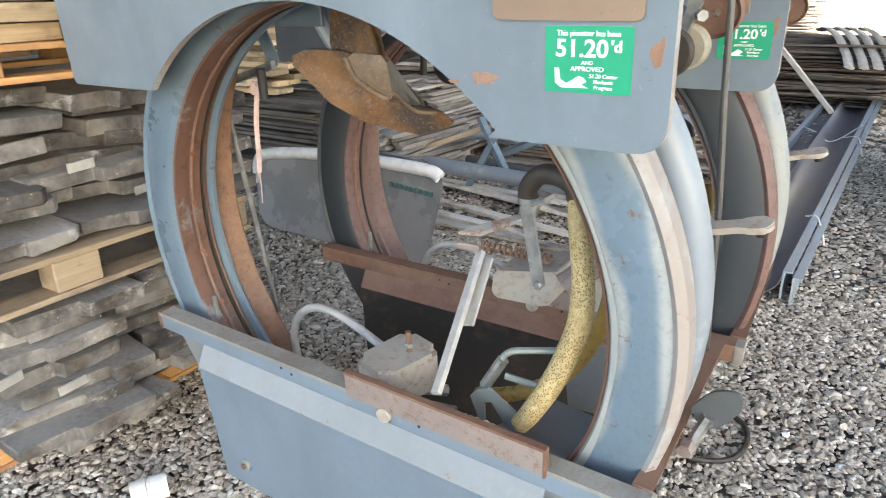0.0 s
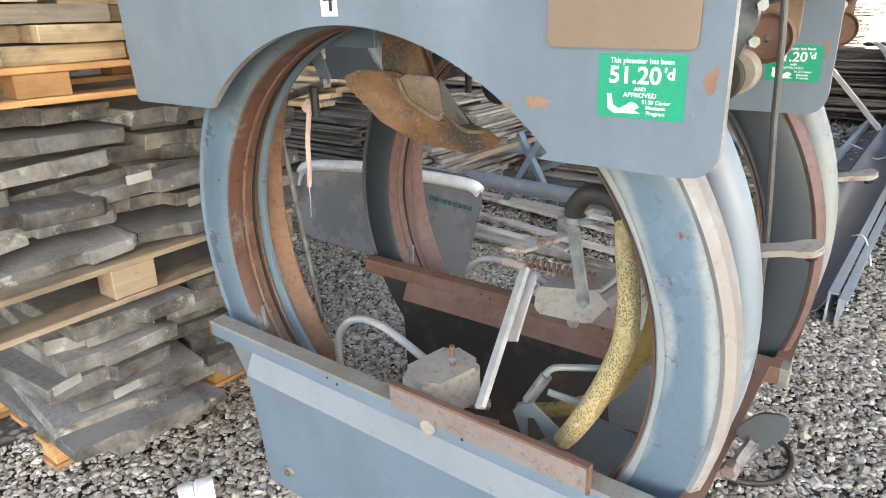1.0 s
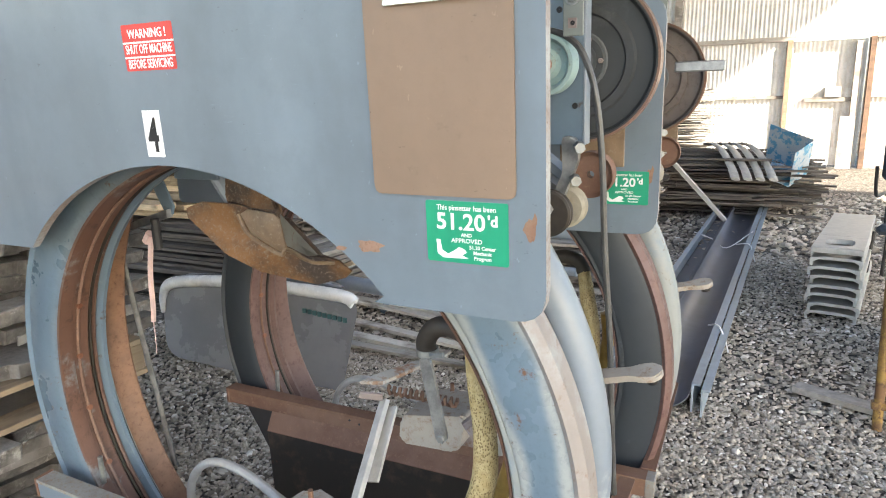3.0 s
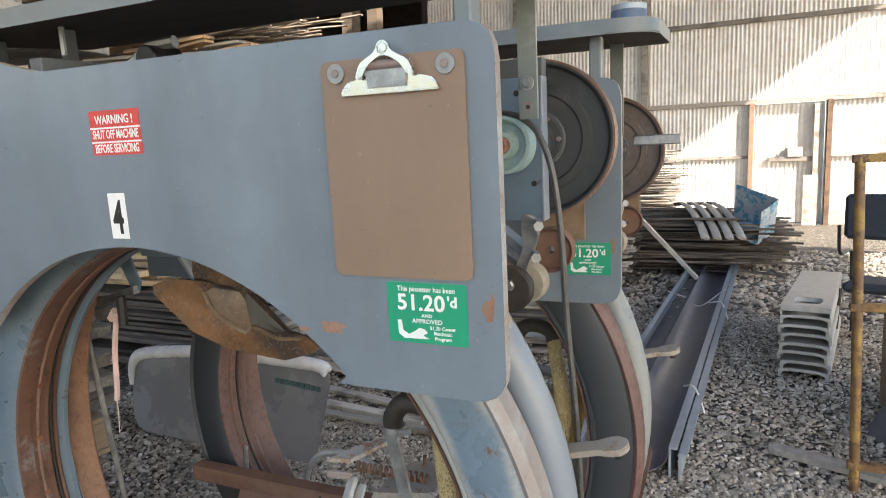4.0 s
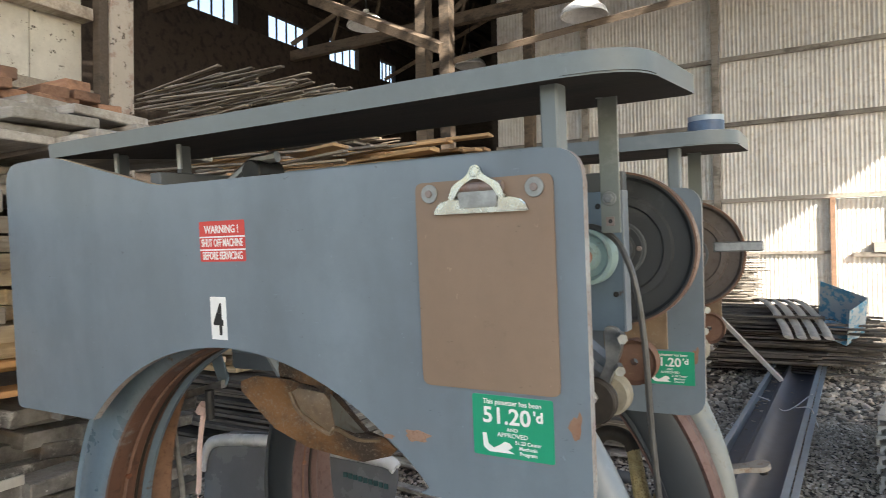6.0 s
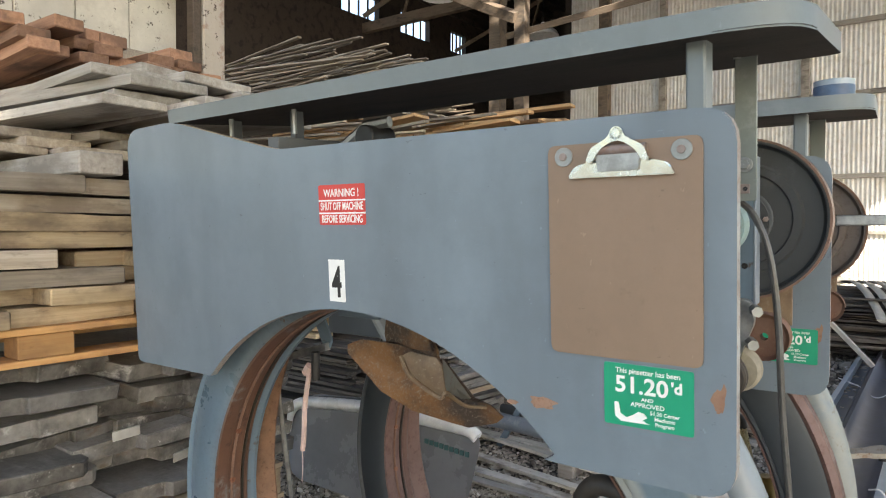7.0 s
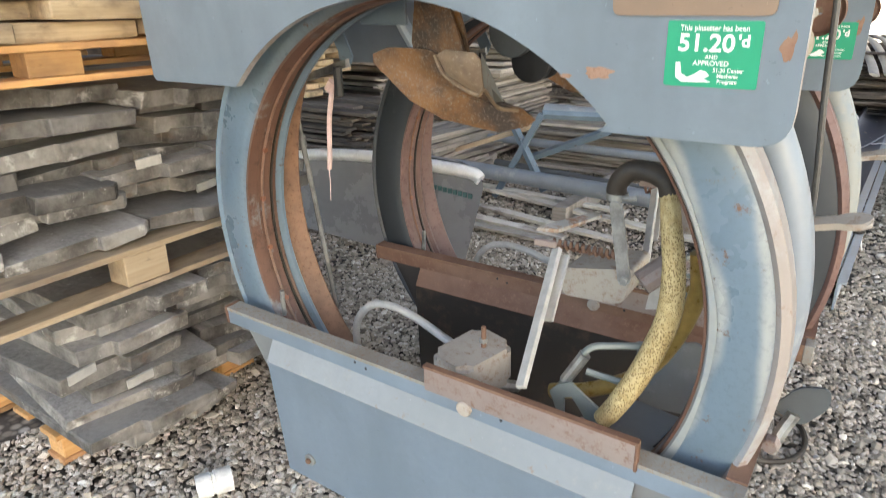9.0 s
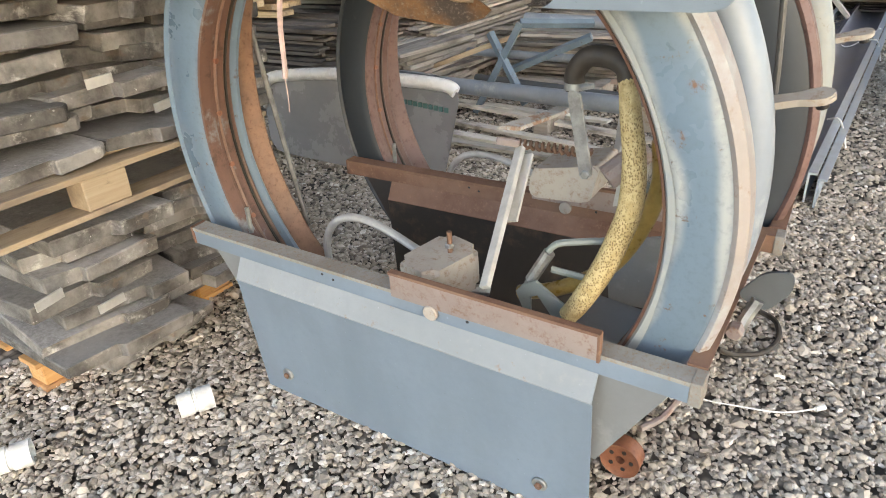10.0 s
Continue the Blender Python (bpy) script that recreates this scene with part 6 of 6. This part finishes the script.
part("post", tube([(1.3, 0, 0.0), (1.3, 0, 1.49)], 0.021, 14), YELLOW, rail)
for z in (0.12, 0.84, 1.48):
    part("bar", box(-0.03, 1.3, -0.02, 0.02, z - 0.018, z + 0.018, 0.004), YELLOW, rail)

seat = thing("office_chair", "dark blue upholstered chair with steel arms", "chair", pose(1.55, 5.2, 0.0, 0, 0, 160))
part("backrest", box(-0.24, 0.24, 0.18, 0.25, 0.85, 1.2, 0.03), NAVY, seat)
part("seat", box(-0.25, 0.25, -0.25, 0.2, 0.42, 0.5, 0.03), NAVY, seat)
for s in (-1, 1):
    part("arm_frame", tube(curve([(s * 0.28, 0.2, 0.95), (s * 0.29, 0.1, 0.72), (s * 0.29, -0.22, 0.7), (s * 0.28, -0.24, 0.45)]), 0.014, 8), BLACK, seat)
    for y in (-0.22, 0.2):
        part("leg", tube([(s * 0.25, y, 0.45), (s * 0.27, y * 1.2, 0.0)], 0.014, 8), BLACK, seat)
crate = thing("cardboard_box", "brown open box beside the railing", "box", pose(1.62, 3.5, 0.0, 0, 0, 14))
for a in ((-0.25, 0.25, -0.25, -0.24), (-0.25, 0.25, 0.24, 0.25), (-0.25, -0.24, -0.24, 0.24), (0.24, 0.25, -0.24, 0.24)):
    part("side", box(*a, 0.0, 0.62, 0.002), CARD, crate)
part("bottom", box(-0.24, 0.24, -0.24, 0.24, 0.0, 0.01, 0.002), CARD, crate)
wedge = thing("folded_sheet", "dark blue-grey folded sheet metal on gravel", "sheet", pose(1.42, 2.95, 0.0, 0, 0, 20))
part("sheet", prism([(-0.15, 0.0), (0.0, 0.22), (0.15, 0.02), (0.14, 0.01), (0.0, 0.205), (-0.14, 0.0)], -0.3, 0.3, "y"), CHUTE, wedge)
lp = thing("loose_plank", "grey weathered plank half sunk in gravel", "board", pose(1.15, 2.53, 0.025, 0, 0, -22))
link_mesh("plank", board_mesh("plank", 0.95, 0.09, 0.03, 0, 77), CONCRETE, lp)

can = thing("paint_can", "blue-labelled tin standing on a grey shelf", "can", SECOND @ pose(0.255, 0.26, 1.502))
cb = bmesh.new()
lathe([(0.0, 0.001), (0.0, 0.043), (0.004, 0.045), (0.05, 0.045), (0.054, 0.046), (0.054, 0.04), (0.05, 0.038), (0.05, 0.001)], (0, 0), 32, cb)
bmesh.ops.rotate(cb, verts=cb.verts, matrix=Matrix.Rotation(radians(90), 3, "X"))
part("tin", cb, CHUTEBLUE, can)
band_bm = lathe([(0.014, 0.0453), (0.014, 0.0462), (0.04, 0.0462), (0.04, 0.0453)], (0, 0), 32)
bmesh.ops.rotate(band_bm, verts=band_bm.verts, matrix=Matrix.Rotation(radians(90), 3, "X"))
part("label_band", band_bm, plain("navy_label", (0.05, 0.09, 0.16), 0.4), can)

# ---- small things on the gravel ----
for x, y, turn in ((-1.068, -0.17, -28), (-1.32, -0.58, -30)):
    fit_ob = thing("pipe_fitting", "white plastic pipe fitting lying on gravel", "fitting", pose(x, y, 0.032, 0, 90, turn), "white fittings")
    tb = lathe([(-0.05, 0.03), (-0.05, 0.036), (-0.008, 0.036), (-0.006, 0.032), (0.0, 0.032), (0.002, 0.037), (0.05, 0.037), (0.05, 0.03)], (0, 0), 28)
    part("sleeve", tb, FITWHITE, fit_ob)
loop = thing("cable_loop", "black cable looped on gravel", "cable")
part("cable", tube(curve([(0.2, 0.8, 0.05), (0.243, 0.85, 0.012), (0.316, 0.905, 0.01), (0.345, 1.0, 0.01), (0.325, 1.1, 0.012), (0.27, 1.13, 0.02), (0.2, 1.1, 0.05)]), 0.009, 8), RUBBER, loop)
wire = thing("white_wire", "thin white wire trailing over gravel", "wire")
part("wire", tube(curve([(0.12, 0.5, 0.1), (0.207, 0.575, 0.022), (0.298, 0.593, 0.02), (0.409, 0.624, 0.02), (0.49, 0.686, 0.02)]), 0.0022, 6), WHITE, wire)
part("plug", tube([(0.487, 0.682, 0.02), (0.508, 0.705, 0.02)], 0.007, 8), WHITE, wire)
wire2 = thing("grey_hose", "short grey hose end curling under the machine", "hose")
part("hose", tube(curve([(0.17, 0.5, 0.2), (0.175, 0.5, 0.1), (0.14, 0.44, 0.03), (0.1, 0.36, 0.03)]), 0.01, 8), RUSTPLATE, wire2)
caster = thing("rusty_wheel", "small rusty perforated wheel half under the machine", "wheel", pose(0.1, 0.22, 0.055, 0, 0, 0))
wd = part("disc", lathe([(-0.02, 0.012), (-0.02, 0.04), (-0.026, 0.05), (0.02, 0.05), (0.014, 0.04), (0.014, 0.012)], (0, 0), 28), COPPER, caster)
for a in range(5):
    part("hole", drum((0.028 * math.cos(a * 1.257), 0.028 * math.sin(a * 1.257)), -0.0215, -0.0195, 0.006, 8), BLACK, wd)


# ---- gravel ----
def gravel(name, x0, x1, y0, y1, per_m2, size, seed, label):
    rng = np.random.default_rng(seed)
    n = int((x1 - x0) * (y1 - y0) * per_m2)
    ico = bmesh.new()
    bmesh.ops.create_icosphere(ico, subdivisions=1, radius=1.0)
    ico.verts.ensure_lookup_table()
    v0 = np.array([v.co[:] for v in ico.verts])
    f0 = np.array([[v.index for v in f.verts] for f in ico.faces])
    ico.free()
    pos = np.stack([rng.uniform(x0, x1, n), rng.uniform(y0, y1, n), np.zeros(n)], -1)
    r = size * np.exp(rng.normal(0, 0.27, n))
    sc = np.stack([r * rng.uniform(0.75, 1.3, n), r * rng.uniform(0.6, 1.0, n), r * rng.uniform(0.38, 0.7, n)], -1)
    v = v0[None] * (1 + rng.uniform(-0.32, 0.28, (n, len(v0), 1)))
    v = v * sc[:, None]
    for axis, spread in ((0, 0.35), (1, 0.35), (2, math.pi)):
        a = rng.uniform(-spread, spread, n)
        c, s = np.cos(a)[:, None], np.sin(a)[:, None]
        i, j = [(1, 2), (2, 0), (0, 1)][axis]
        vi, vj = v[..., i] * c - v[..., j] * s, v[..., i] * s + v[..., j] * c
        v[..., i], v[..., j] = vi, vj
    pos[:, 2] = sc[:, 2] * rng.uniform(0.0, 0.9, n) - 0.004
    v = (v + pos[:, None]).reshape(-1, 3)
    f = (f0[None] + (np.arange(n) * len(v0))[:, None, None]).reshape(-1, 3)
    me = bpy.data.meshes.new(name)
    me.from_pydata(v.tolist(), [], f.tolist())
    ob = link_mesh(name, me, STONES)
    return tagged(ob, label, "gravel", kind="stuff")


gravel("gravel", -1.85, 1.6, -0.75, 2.4, 6800, 0.0094, 1, "loose grey crushed stones")
gravel("gravel", -3.3, -1.85, 0.5, 2.4, 3200, 0.0108, 4, "loose grey crushed stones round the hood")
gravel("gravel", -3.2, 2.6, 2.4, 6.0, 2000, 0.0118, 2, "loose grey crushed stones further off")
gravel("gravel", -2.0, 3.6, 6.0, 11.0, 220, 0.028, 3, "loose grey crushed stones far off")
